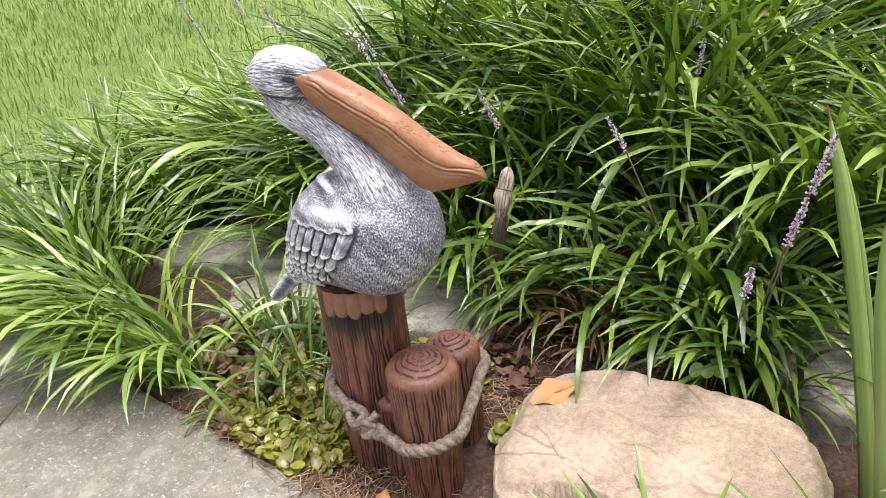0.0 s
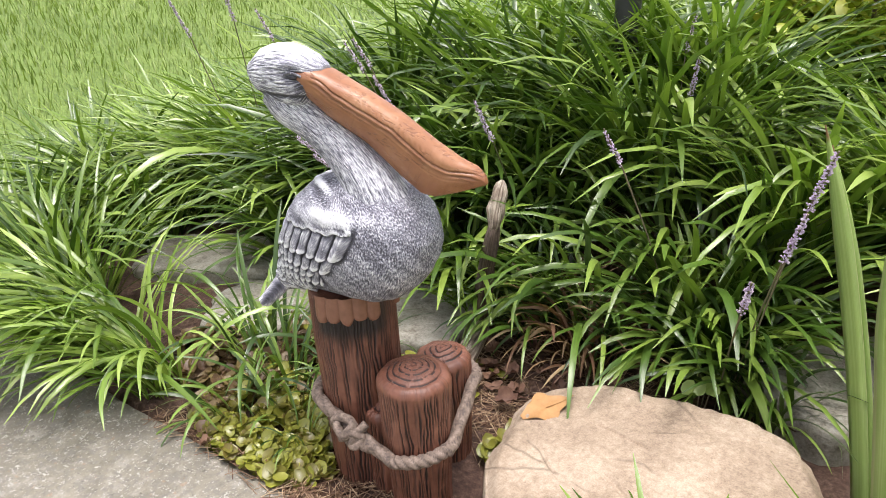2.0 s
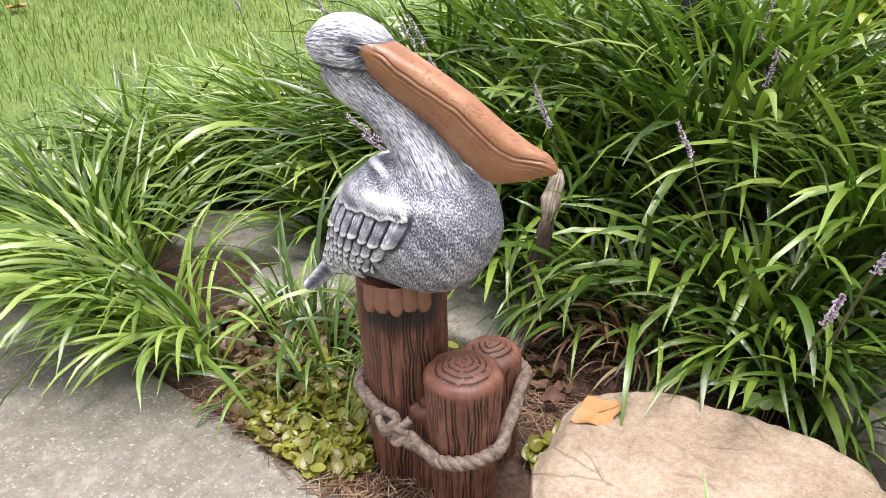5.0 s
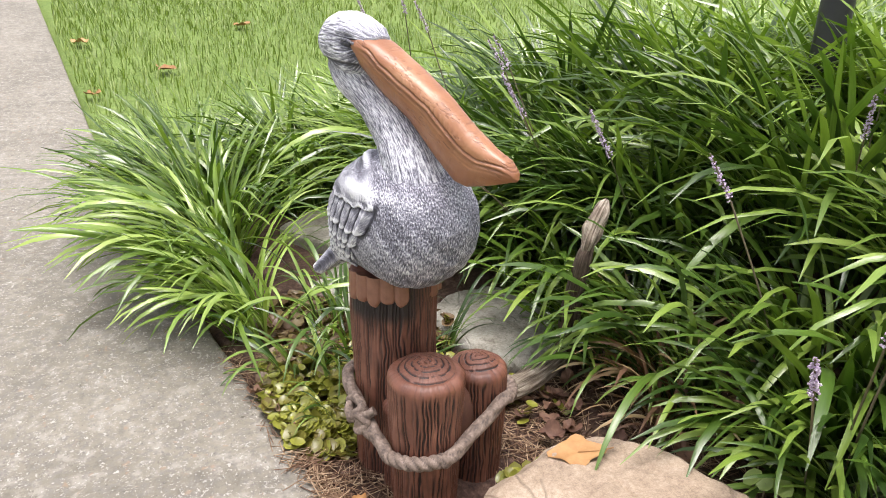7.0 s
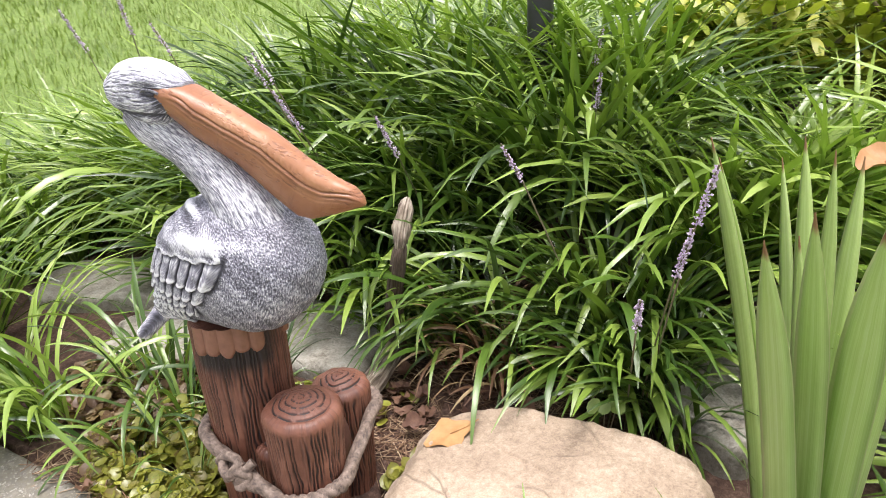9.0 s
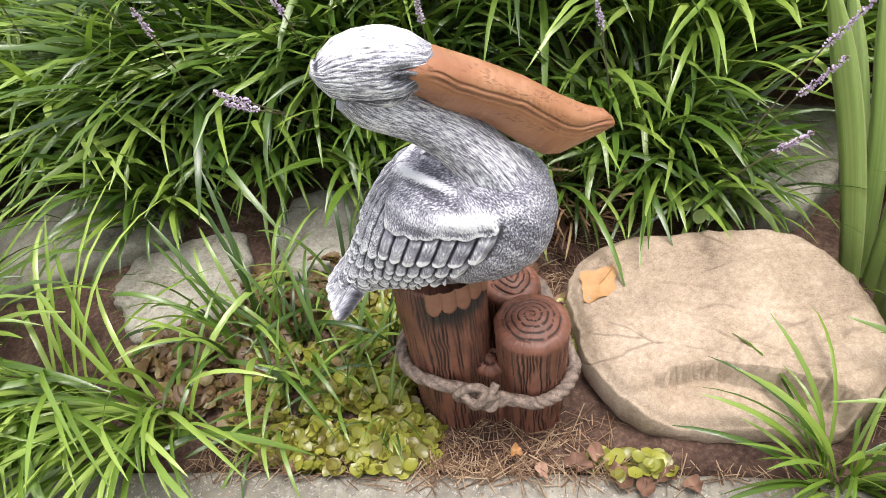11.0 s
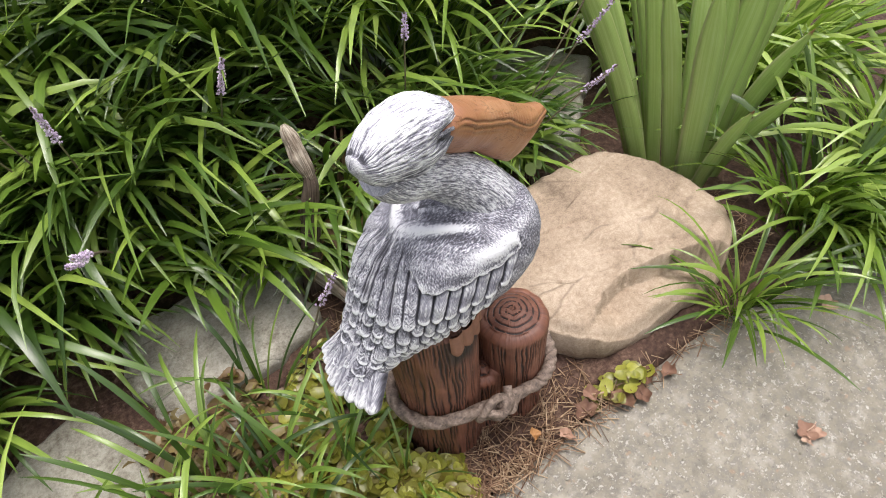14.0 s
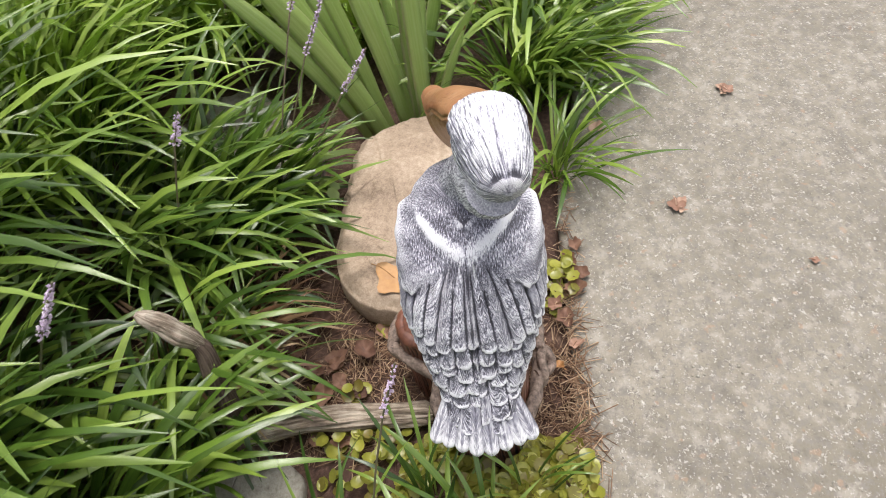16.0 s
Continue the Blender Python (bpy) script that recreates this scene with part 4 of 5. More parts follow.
    for pts in ([(-0.020, -0.096, 0.118), (-0.008, -0.113, 0.112), (0.006, -0.114, 0.106), (0.020, -0.104, 0.112), (0.026, -0.092, 0.120)],
                [(-0.010, -0.100, 0.090), (0.0, -0.114, 0.100), (0.010, -0.113, 0.111), (0.014, -0.100, 0.122)],
                [(0.018, -0.106, 0.106), (0.030, -0.104, 0.094), (0.036, -0.096, 0.086)]):
        tube(b, catmull(pts, 36), soft, 14, 3, dark)
    toe = plain_material("tan_foot_paint", ((0.11, 0.048, 0.03), (0.19, 0.085, 0.052), (0.27, 0.125, 0.078)), 90, 0.5)
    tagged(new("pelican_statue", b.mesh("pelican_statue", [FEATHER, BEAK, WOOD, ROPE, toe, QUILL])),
           "grey pelican garden statue with orange bill on roped brown pilings", "statue")


# ---- leaves and plants ----
def blade_points(length, width, lean0, lean1, n=8, twist=0.0, fold=0.25, sway=0.0, tip=0.25):
    """Rows of three points of an arching leaf that starts at the origin and leans towards +x. Leans in degrees from upright."""
    rows, p = [], Vector((0, 0, 0))
    for i in range(n + 1):
        v = i / n
        a = radians(lean0 + (lean1 - lean0) * v ** 1.6)
        d = Vector((math.sin(a), sway * v, math.cos(a)))
        if i:
            p = p + d.normalized() * (length / n)
        w = width / 2 * (0.55 + 0.45 * min(1, v * 3)) * (1 if v < 1 - tip else max(0.10, max(0, (1 - v) / tip) ** 0.55))
        tw = twist * v
        nrm = Vector((math.cos(a), 0, -math.sin(a)))
        side = Vector((0, math.cos(tw), 0)) + nrm * math.sin(tw)
        rows.append([p + side * w + nrm * (fold * w), p.copy(), p - side * w + nrm * (fold * w)])
    return rows


def add_blade(b, rows, m, mat=0):
    b.grid([[m @ q for q in r] for r in rows], mat, [(u, i / (len(rows) - 1)) for i in range(len(rows)) for u in (0.0, 0.5, 1.0)])


def blade_mesh(name, mat, *args, **kw):
    b = Build()
    add_blade(b, blade_points(*args, **kw), Matrix())
    return b.mesh(name, [mat])


rng_leaf = random.Random(11)
def leaf_set(mat):
    return [blade_mesh("leaf", mat, 1.0, 0.0295 * rng_leaf.uniform(0.8, 1.2), rng_leaf.uniform(6, 32), rng_leaf.uniform(65, 135), n=10,
                     twist=rng_leaf.uniform(-0.7, 0.7), sway=rng_leaf.uniform(-0.25, 0.25)) for _ in range(14)]


LEAVES = {LIRIOPE: leaf_set(LIRIOPE), LIRIOPE_HALF_LIT: leaf_set(LIRIOPE_HALF_LIT), LIRIOPE_LIT: leaf_set(LIRIOPE_LIT), WITHERED: leaf_set(WITHERED)}


def spike_mesh(seed, length):
    """A lilac spike: small beads in whorls round a thin stem, from the origin upwards."""
    r = random.Random(seed)
    b = Build()
    tube(b, [Vector((0, 0, length * k / 5)) for k in range(6)], 0.0011, 5, 1)
    n = int(length / 0.0045)
    for i in range(n):
        z = length * (0.06 + 0.92 * i / n)
        for k in range(5):
            a = r.uniform(0, 6.3)
            q = (0.0046 * (1 - 0.60 * i / n) + 0.0006) * r.uniform(0.4, 1.2)
            blob(b, (math.cos(a) * q, math.sin(a) * q, z + r.uniform(-0.002, 0.002)), r.uniform(0.0011, 0.0024), r)
    return b.mesh("flower_spike", [LILAC, STEM], smooth=False)


SPIKES = [spike_mesh(k, 0.075 + 0.012 * k) for k in range(4)]


def clump(x, y, spread, count, reach, seed, label="dense arching clump of green liriope in the bed", parts=40, lean=None, width=1.0, name="liriope_clump", spikes=(), upright=0.0, mat=None, focus=0.55, hollow=0.0):
    """A liriope plant: many arching leaves from one crown; the nearest leaves are parts, the rest one foliage mesh."""
    r, mat = random.Random(seed), mat or LIRIOPE
    z0 = ground_height(x, y) - 0.01
    top = new(name)
    top.location = (x, y, z0)
    tagged(top, label, "plant", "liriope clumps")
    b = Build()
    for i in range(int(count * 0.84) if count > 100 else count):
        rad = spread * (hollow + (1 - hollow) * math.sqrt(r.random()))
        at = r.uniform(0, 2 * math.pi)
        head = at + r.gauss(0, 0.6)
        if lean is not None and r.random() < focus:
            head = lean + r.gauss(0, 0.6)
        length = reach * r.uniform(0.62, 1.12)
        px, py = rad * math.cos(at), rad * math.sin(at)
        if i < parts:
            part("leaf", LEAVES[mat][r.randrange(14)], top, "",
                 Matrix.LocRotScale((px, py, 0), Euler((r.gauss(0, 0.12), r.gauss(0, 0.10), head)), (length, length * width * r.uniform(0.9, 1.2), length * (1 + upright))))
        else:
            core = 1 - rad / spread
            rows = blade_points(length, 0.0106 * width * r.uniform(0.7, 1.25), r.uniform(2, 20) + 24 * (1 - core) * r.random(), r.uniform(35, 95) + 62 * (1 - core) * r.random(), n=7, twist=r.uniform(-0.9, 0.9), sway=r.uniform(-0.3, 0.3))
            add_blade(b, rows, Matrix.Translation((px, py, 0)) @ Matrix.Rotation(head, 4, "Z") @ Matrix.Rotation(r.gauss(0, 0.1), 4, "X"))
    if b.v:
        tagged(part("foliage", b.mesh("foliage", [mat]), top), kind="stuff")
    for sx, sy, sz in spikes:
        stalk(top, Vector((x, y, z0)), Vector((sx, sy, sz)), r)
    return top


def stalk(top, root, tip, r):
    """A flower spike with its thin stalk; tip is the middle of the spike."""
    way = tip - root
    foot = root + Vector((way.x * 0.35, way.y * 0.35, 0))
    up = (tip - foot).normalized()
    up = (up + Vector((way.x, way.y, 0)).normalized() * 0.15).normalized() if way.xy.length > 0.02 else up
    k = r.randrange(4)
    length = 0.075 + 0.012 * k
    start = tip - up * (length / 2)
    part("flower_spike", SPIKES[k], top, "lilac flower spike",
         Matrix.Translation(start - root) @ up.to_track_quat("Z", "Y").to_matrix().to_4x4())
    b = Build()
    tube(b, [q - root for q in catmull([foot, foot.lerp(start, 0.5) + Vector((0, 0, 0.02)), start], 8)], 0.0013, 5)
    part("stalk", b.mesh("stalk", [STEM]), top)


def sword_leaf(b, tip, width, face, bow):
    """A stiff flat sword leaf from the origin to its tip, thick in the middle; face is the way its flat side looks."""
    n, rows, uvs = 20, [], []
    tip = Vector(tip)
    knee = Vector((tip.x * 0.30, tip.y * 0.30, tip.z * 0.52))
    line = [(1 - v) ** 2 * Vector((0, 0, 0)) + 2 * v * (1 - v) * knee + v * v * tip for v in (i / n for i in range(n + 1))]
    for i, p in enumerate(line):
        v = i / n
        d = (line[min(n, i + 1)] - line[max(0, i - 1)]).normalized()
        side = d.cross(face).normalized()
        nrm = side.cross(d).normalized()
        w = 0.335 * width * (0.85 + 0.15 * min(1, v * 2.5)) * (1 if v < 0.70 else max(0.02, 1 - ((v - 0.70) / 0.30) ** 1.8))
        t = 0.0024 * (1 - 0.7 * v)
        p = p + nrm * (bow * v * v)
        rows.append([p - side * w, p - side * w * 0.4 - nrm * t, p + side * w * 0.4 - nrm * t, p + side * w, p + side * w * 0.4 + nrm * t, p - side * w * 0.4 + nrm * t])
        uvs += [(u, v) for u in (0.0, 0.3, 0.7, 1.0, 0.7, 0.3)]
    b.grid(rows, 0, uvs, None, closed=True)


def iris(x, y, seed, tips, label):
    """A fan of sword leaves; each leaf is a part, given by its tip and width."""
    r = random.Random(seed)
    z0 = ground_height(x, y) - 0.01
    top = new("iris_plant")
    top.location = (x, y, z0)
    tagged(top, label, "plant", "iris plants")
    for k, (tx, ty, tz, width) in enumerate(tips):
        b = Build()
        foot = Vector((0.22 * (tx - x), 0.22 * (ty - y) + 0.006 * (k % 3 - 1), 0))
        face = Vector((-0.72 + r.uniform(-0.25, 0.25), -0.66, 0.12))
        sword_leaf(b, Vector((tx - x, ty - y, tz - z0)) - foot, width, face.normalized(), r.uniform(-0.02, 0.02))
        part("leaf", b.mesh("leaf", [IRIS]), top, "", Matrix.Translation(foot))
    return top


def disc_leaf(b, c, r, nrm, rng, cup=0.25, mat=0):
    """A small round cupped leaf."""
    q = nrm.to_track_quat("Z", "Y").to_matrix()
    pts = [Vector(c)]
    for k in range(8):
        a = 2 * math.pi * k / 8
        rr = r * (1 - 0.10 * math.cos(2 * a)) * rng.uniform(0.92, 1.08)
        pts.append(Vector(c) + q @ Vector((rr * math.cos(a), rr * math.sin(a), cup * r)))
    b.add(pts, [(0, k + 1, (k + 1) % 8 + 1) for k in range(8)], [(0.5, 0.5)] + [(0.5 + 0.5 * math.cos(k), 0.5 + 0.5 * math.sin(k)) for k in range(8)], None, mat)


def groundcover():
    r = random.Random(21)
    b = Build()
    zones = [(-0.24, -0.03, 0.22, 0.135, 2700), (-0.30, 0.10, 0.14, 0.09, 1000), (-0.38, 0.12, 0.09, 0.08, 500), (-0.44, -0.02, 0.15, 0.10, 1000), (-0.13, 0.13, 0.09, 0.07, 80), (0.115, 0.10, 0.035, 0.055, 170), (0.20, -0.125, 0.065, 0.024, 45), (-0.19, -0.135, 0.14, 0.045, 620), (-0.04, 0.20, 0.08, 0.05, 30)]
    for cx, cy, rx, ry, n in zones:
        for _ in range(n):
            a, q = r.uniform(0, 6.28), math.sqrt(r.random())
            x, y = cx + rx * q * math.cos(a), cy + ry * q * math.sin(a)
            if noise.noise((x * 16, y * 16, 3)) < -0.24 or math.hypot(x + 0.043, y + 0.032) < 0.062 or y < path_edge(x) - 0.035:
                continue
            h = 0.006 + 0.030 * r.random() * (1 - q * q * 0.7)
            nrm = Vector((r.gauss(0, 0.45), r.gauss(0, 0.45), 1)).normalized()
            bronze = r.random() < smooth(-0.20, -0.38, x - 0.35 * (y - 0.02) + 0.08 * noise.noise((x * 20, y * 20, 8)))
            disc_leaf(b, (x, y, max(ground_height(x, y), 0.004 if y < path_edge(x) else -1.0, 0.024 if (x + 0.30) ** 2 / 0.017 + (y - 0.272) ** 2 / 0.008 < 1 else -1.0) + h), r.uniform(0.0060, 0.0118) * (1.2 if bronze else 1.0), nrm, r, 0.42, 1 if bronze else 0)
    tagged(new("groundcover", b.mesh("groundcover", [JENNY, BRONZE])), "creeping groundcover of small round yellow-green and bronze leaves", "groundcover", kind="stuff")


def straw():
    r = random.Random(31)
    b = Build()
    for cx, cy, rx, ry, n in ((0.03, -0.11, 0.15, 0.06, 650), (0.06, 0.24, 0.17, 0.14, 1000), (0.02, 0.14, 0.08, 0.08, 260), (0.56, 0.05, 0.06, 0.10, 250), (0.30, -0.15, 0.15, 0.03, 200), (-0.20, -0.165, 0.20, 0.035, 420), (0.02, -0.165, 0.12, 0.03, 220)):
        for _ in range(n):
            x, y = cx + r.uniform(-rx, rx), cy + r.uniform(-ry, ry)
            if y < path_edge(x) - 0.03 * r.random():
                continue
            z = max(ground_height(x, y), 0.004 if y < path_edge(x) + 0.01 else -1.0) + r.uniform(0.001, 0.008)
            a, l = r.uniform(0, 3.14), r.uniform(0.012, 0.05)
            d = Vector((math.cos(a), math.sin(a), r.uniform(-0.15, 0.15))) * l / 2
            s = Vector((-math.sin(a), math.cos(a), 0)) * r.uniform(0.0004, 0.0009)
            c, u = Vector((x, y, z)), Vector((0, 0, 0.0008))
            b.add([c - d + s, c - d - s, c - d + u, c + d + s, c + d - s, c + d + u], [(0, 2, 5, 3), (2, 1, 4, 5), (1, 0, 3, 4)])
    tagged(new("pine_straw", b.mesh("pine_straw", [STRAW])), "scattered dry brown pine straw on the soil", "mulch", kind="stuff")


def fallen_leaf(x, y, z, size, turn, mat, label, seed, tilt=(0.0, 0.0), curl=0.30, angular=0.0):
    """A lobed curled leaf with its stem."""
    b = Build()
    rows = []
    for i in range(9):
        q = i / 8
        row = []
        for j in range(28):
            a = 2 * math.pi * j / 28
            lobe = 1 + 0.13 * math.cos(3 * a) + 0.05 * math.cos(7 * a + seed) + 0.28 * noise.noise((math.cos(a) * 1.5, math.sin(a) * 1.5, seed))
            lobe += angular * (0.17 * math.cos(4 * a) - 0.10 * math.cos(3 * a))
            rr = size * 0.5 * q * lobe
            px, py = rr * math.cos(a) * (1.15 - 0.1 * angular), rr * math.sin(a) * (0.85 + 0.1 * angular)
            pz = 0.05 * size * q * noise.noise((px * 90, py * 90, seed)) + curl * size * q * q * (0.42 + 0.7 * noise.noise((math.cos(a) * 1.3, math.sin(a) * 1.3, seed + 5))) + 0.02 * size * math.cos(3 * a) * q
            row.append(Vector((px, py, pz)))
        rows.append(row)
    b.grid(rows, closed=True)
    tube(b, catmull([(0, 0, 0.001), (size * 0.45, 0, 0.002), (size * 0.8, size * 0.1, 0.001)], 8), 0.0009, 5)
    ob = new("fallen_leaf", b.mesh("fallen_leaf", [mat]))
    ob.matrix_world = Matrix.Translation((x, y, z)) @ Euler((tilt[0], tilt[1], turn)).to_matrix().to_4x4()
    return tagged(ob, label, "leaf", "fallen leaves")


def driftwood(points, rad, seed, label, mat=None, whole=None):
    """A gnarled, grooved piece of driftwood with broken ends."""
    b, n = Build(), 70
    line = catmull(points, n)

    def radius(i, a):
        ca, sa = math.cos(a), math.sin(a)
        rough = 0.30 * noise.noise((ca * 1.3, sa * 1.3, i * 0.05 + seed)) + 0.13 * noise.noise((ca * 5, sa * 5, i * 0.03 + seed))
        crack = 0.20 * smooth(0.16, 0.0, abs(noise.noise((ca * 3.5, sa * 3.5, i * 0.025 + seed))))
        return interp(i / (n - 1), rad, 1) * (1 + rough - crack)
    tube(b, line, radius, 44, wash_shade=lambda i, a: 0.0)
    if whole:
        return part("broken_top", b.mesh("broken_top", [mat]), whole, label)
    return tagged(new("driftwood", b.mesh("driftwood", [mat or DRIFT])), label, "driftwood", "driftwood pieces")


def lawn():
    r = random.Random(41)
    b = Build()
    for _ in range(90000):
        x, y = 0.8 - 10.5 * r.random() ** 1.05, -0.4 + 10.0 * r.random() ** 1.2
        if y < path_edge(x) + 0.03:
            continue
        d = math.hypot(x - 0.3, y - 0.35)
        if d < 1.9:
            continue
        z = ground_height(x, y)
        a, h = r.uniform(0, 6.28), r.uniform(0.03, 0.075)
        w = 0.0016 + 0.0004 * d
        s = Vector((-math.sin(a), math.cos(a), 0)) * w
        l = Vector((math.cos(a), math.sin(a), 0)) * h * r.uniform(0.2, 0.9)
        c = Vector((x, y, z))
        b.add([c + s, c - s, c + l * 0.4 + s * 0.7 + Vector((0, 0, h * 0.7)), c + l * 0.4 - s * 0.7 + Vector((0, 0, h * 0.7)), c + l + Vector((0, 0, h))], [(0, 1, 3, 2), (2, 3, 4)])
    tagged(new("lawn_grass", b.mesh("lawn_grass", [TURF])), "short bright green lawn grass", "grass", kind="stuff")


def post(x, y):
    b = Build()
    z = ground_height(x, y)
    tube(b, [Vector((0, 0, -0.05)), Vector((0, 0, 0.3)), Vector((0, 0, 0.9)), Vector((0, 0, 1.5))], 0.0255, 20)
    top = new("lamp_post")
    top.location = (x, y, z)
    tagged(top, "black painted metal post standing among the grass", "post")
    part("pole", b.mesh("pole", [BLACK]), top)
    c = Build()
    tube(c, [Vector((0, 0, -0.02)), Vector((0, 0, 0.42)), Vector((0, 0, 0.44)), Vector((0, 0, 0.46))], lambda i, a: (0.030, 0.030, 0.029, 0.026)[i], 20)
    part("collar", c.mesh("collar", [BLACK]), top)


def shrub(x, y, size, seed):
    r = random.Random(seed)
    top = new("shrub")
    z0 = ground_height(x, y)
    top.location = (x, y, z0)
    tagged(top, "bright yellow-green leafy garden shrub", "shrub", "shrubs")
    b, t = Build(), Build()
    for k in range(10):
        a = r.uniform(0, 6.28)
        e = Vector((math.cos(a) * size * r.uniform(0.2, 0.6), math.sin(a) * size * r.uniform(0.2, 0.6), size * r.uniform(0.5, 1.1)))
        tube(t, catmull([(0, 0, -0.02), e * 0.5 + Vector((0, 0, 0.05)), e], 7), lambda i, q: 0.008 - 0.0009 * i, 6)
        for _ in range(120):
            c = e * r.uniform(0.55, 1.05) + Vector((r.gauss(0, 0.12), r.gauss(0, 0.12), r.gauss(0, 0.10))) * size
            rows = blade_points(0.05 * r.uniform(0.7, 1.4), 0.026, 30, 95, n=4, fold=0.2, tip=0.7)
            add_blade(b, rows, Matrix.Translation(c) @ Matrix.Rotation(r.uniform(0, 6.28), 4, "Z"))
    part("branch_frame", t.mesh("branch_frame", [STEM]), top)
    tagged(part("foliage", b.mesh("foliage", [SHRUB]), top), kind="stuff")


def violet(x, y, z, seed):
    """A small weed: a few broad round leaves on thin stems."""
    r = random.Random(seed)
    top = new("violet_plant")
    top.location = (x, y, ground_height(x, y))
    tagged(top, "small violet weed with broad round bright green leaves", "plant", "weeds")
    z -= ground_height(x, y)
    for k in range(5):
        a = k * 1.35 + r.uniform(-0.3, 0.3)
        c = Vector((0.018 * math.cos(a), 0.018 * math.sin(a), z - 0.008 * r.random()))
        b = Build()
        disc_leaf(b, c, r.uniform(0.008, 0.013), Vector((0.5 * math.cos(a) - 0.2, 0.5 * math.sin(a) - 0.4, 1)).normalized(), r, 0.22)
        part("leaf", b.mesh("leaf", [TURF]), top)
        t = Build()
        tube(t, catmull([(0, 0, -0.01), c * 0.6, c], 6), 0.001, 5)
        part("stem", t.mesh("stem", [STEM]), top)


build_ground()
build_path()
build_rock()
PALE = "pale grey limestone flagstone half under the grass"
build_slab("flagstone", -0.275, 0.300, 0.155, 0.108, radians(10), 0.015, 2.0, PALE, GREY)
build_slab("flagstone", -0.56, 0.150, 0.125, 0.105, radians(24), 0.013, 6.0, PALE, GREY)
build_slab("flagstone", -0.86, 0.235, 0.215, 0.115, radians(27), 0.022, 9.0, PALE, GREY)
build_slab("flagstone", 0.49, 0.50, 0.17, 0.115, radians(45), 0.050, 4.0, "pale grey limestone flagstone behind the boulder", GREY)
build_statue()
driftwood([(-0.036, 0.050, 0.016), (-0.048, 0.130, 0.022), (-0.062, 0.215, 0.026), (-0.095, 0.318, 0.032)], [(0, 0.010), (0.04, 0.016), (0.5, 0.0185), (0.95, 0.017), (1, 0.009)], 2.0, "pale grey driftwood log lying on the soil")
stub = driftwood([(-0.100, 0.320, -0.02), (-0.094, 0.314, 0.06), (-0.080, 0.306, 0.14), (-0.062, 0.303, 0.215), (-0.058, 0.308, 0.245)], [(0, 0.022), (0.3, 0.017), (0.7, 0.013), (0.95, 0.010), (1, 0.005)], 7.0, "broken weathered driftwood stub standing in the liriope", SHADED)
driftwood([(-0.058, 0.300, 0.225), (-0.060, 0.311, 0.255), (-0.063, 0.326, 0.284), (-0.066, 0.343, 0.311)], [(0, 0.005), (0.15, 0.0100), (0.45, 0.0150), (0.8, 0.0125), (0.93, 0.009), (1, 0.0035)], 3.0, "pale broken top", DRIFT, stub)

BACK = "dense arching clump of dark green liriope behind the statue"
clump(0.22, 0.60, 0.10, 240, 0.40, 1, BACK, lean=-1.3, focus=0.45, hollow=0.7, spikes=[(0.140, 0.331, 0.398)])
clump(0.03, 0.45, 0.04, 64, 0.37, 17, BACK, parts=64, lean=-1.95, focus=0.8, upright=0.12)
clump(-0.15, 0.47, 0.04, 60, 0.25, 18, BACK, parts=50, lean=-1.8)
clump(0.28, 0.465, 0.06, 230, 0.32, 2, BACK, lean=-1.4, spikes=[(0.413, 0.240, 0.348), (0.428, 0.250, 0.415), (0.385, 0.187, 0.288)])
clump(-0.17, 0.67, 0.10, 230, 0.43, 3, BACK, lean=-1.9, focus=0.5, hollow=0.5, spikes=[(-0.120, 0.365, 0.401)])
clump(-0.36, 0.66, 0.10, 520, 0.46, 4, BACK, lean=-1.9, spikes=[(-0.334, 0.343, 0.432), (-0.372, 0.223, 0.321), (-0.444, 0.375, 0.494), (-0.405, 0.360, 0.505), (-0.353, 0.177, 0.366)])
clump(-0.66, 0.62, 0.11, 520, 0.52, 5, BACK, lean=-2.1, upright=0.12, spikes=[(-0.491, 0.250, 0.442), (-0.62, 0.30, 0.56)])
clump(-0.98, 0.56, 0.12, 520, 0.54, 6, BACK, parts=40, lean=-2.4, upright=0.12, mat=LIRIOPE_LIT, spikes=[(-0.95, 0.30, 0.57), (-0.80, 0.34, 0.60)])
clump(-1.28, 0.46, 0.12, 440, 0.50, 7, BACK, parts=30, lean=-2.6, mat=LIRIOPE_LIT)
clump(0.34, 0.78, 0.12, 420, 0.45, 8, BACK, parts=20, mat=LIRIOPE_LIT)
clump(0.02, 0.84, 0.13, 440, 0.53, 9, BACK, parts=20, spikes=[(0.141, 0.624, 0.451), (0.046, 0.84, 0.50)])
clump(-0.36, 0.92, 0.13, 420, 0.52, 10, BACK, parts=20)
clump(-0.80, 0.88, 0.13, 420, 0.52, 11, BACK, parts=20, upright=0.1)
clump(-1.16, 0.80, 0.13, 400, 0.50, 12, BACK, parts=20, mat=LIRIOPE_LIT)
clump(0.80, 0.66, 0.11, 380, 0.42, 13, BACK, parts=20, mat=LIRIOPE_LIT)
clump(0.94, 0.34, 0.12, 360, 0.42, 14, BACK, parts=20, mat=LIRIOPE_LIT)
rng_bed = random.Random(77)
for k in range(24):
    row, col = divmod(k, 8)
    if col > 2 and row < 2:
        continue
    clump(-0.75 + 0.33 * col + 0.16 * (row % 2) + rng_bed.uniform(-0.06, 0.06), 1.14 + 0.30 * row + rng_bed.uniform(-0.06, 0.06), 0.14, 300, 0.50, 100 + k, "liriope clump at the back of the bed", parts=4, width=1.15, mat=LIRIOPE_LIT)
clump(-0.72, 0.52, 0.05, 170, 0.40, 25, BACK, parts=90, lean=-1.6, focus=0.6)
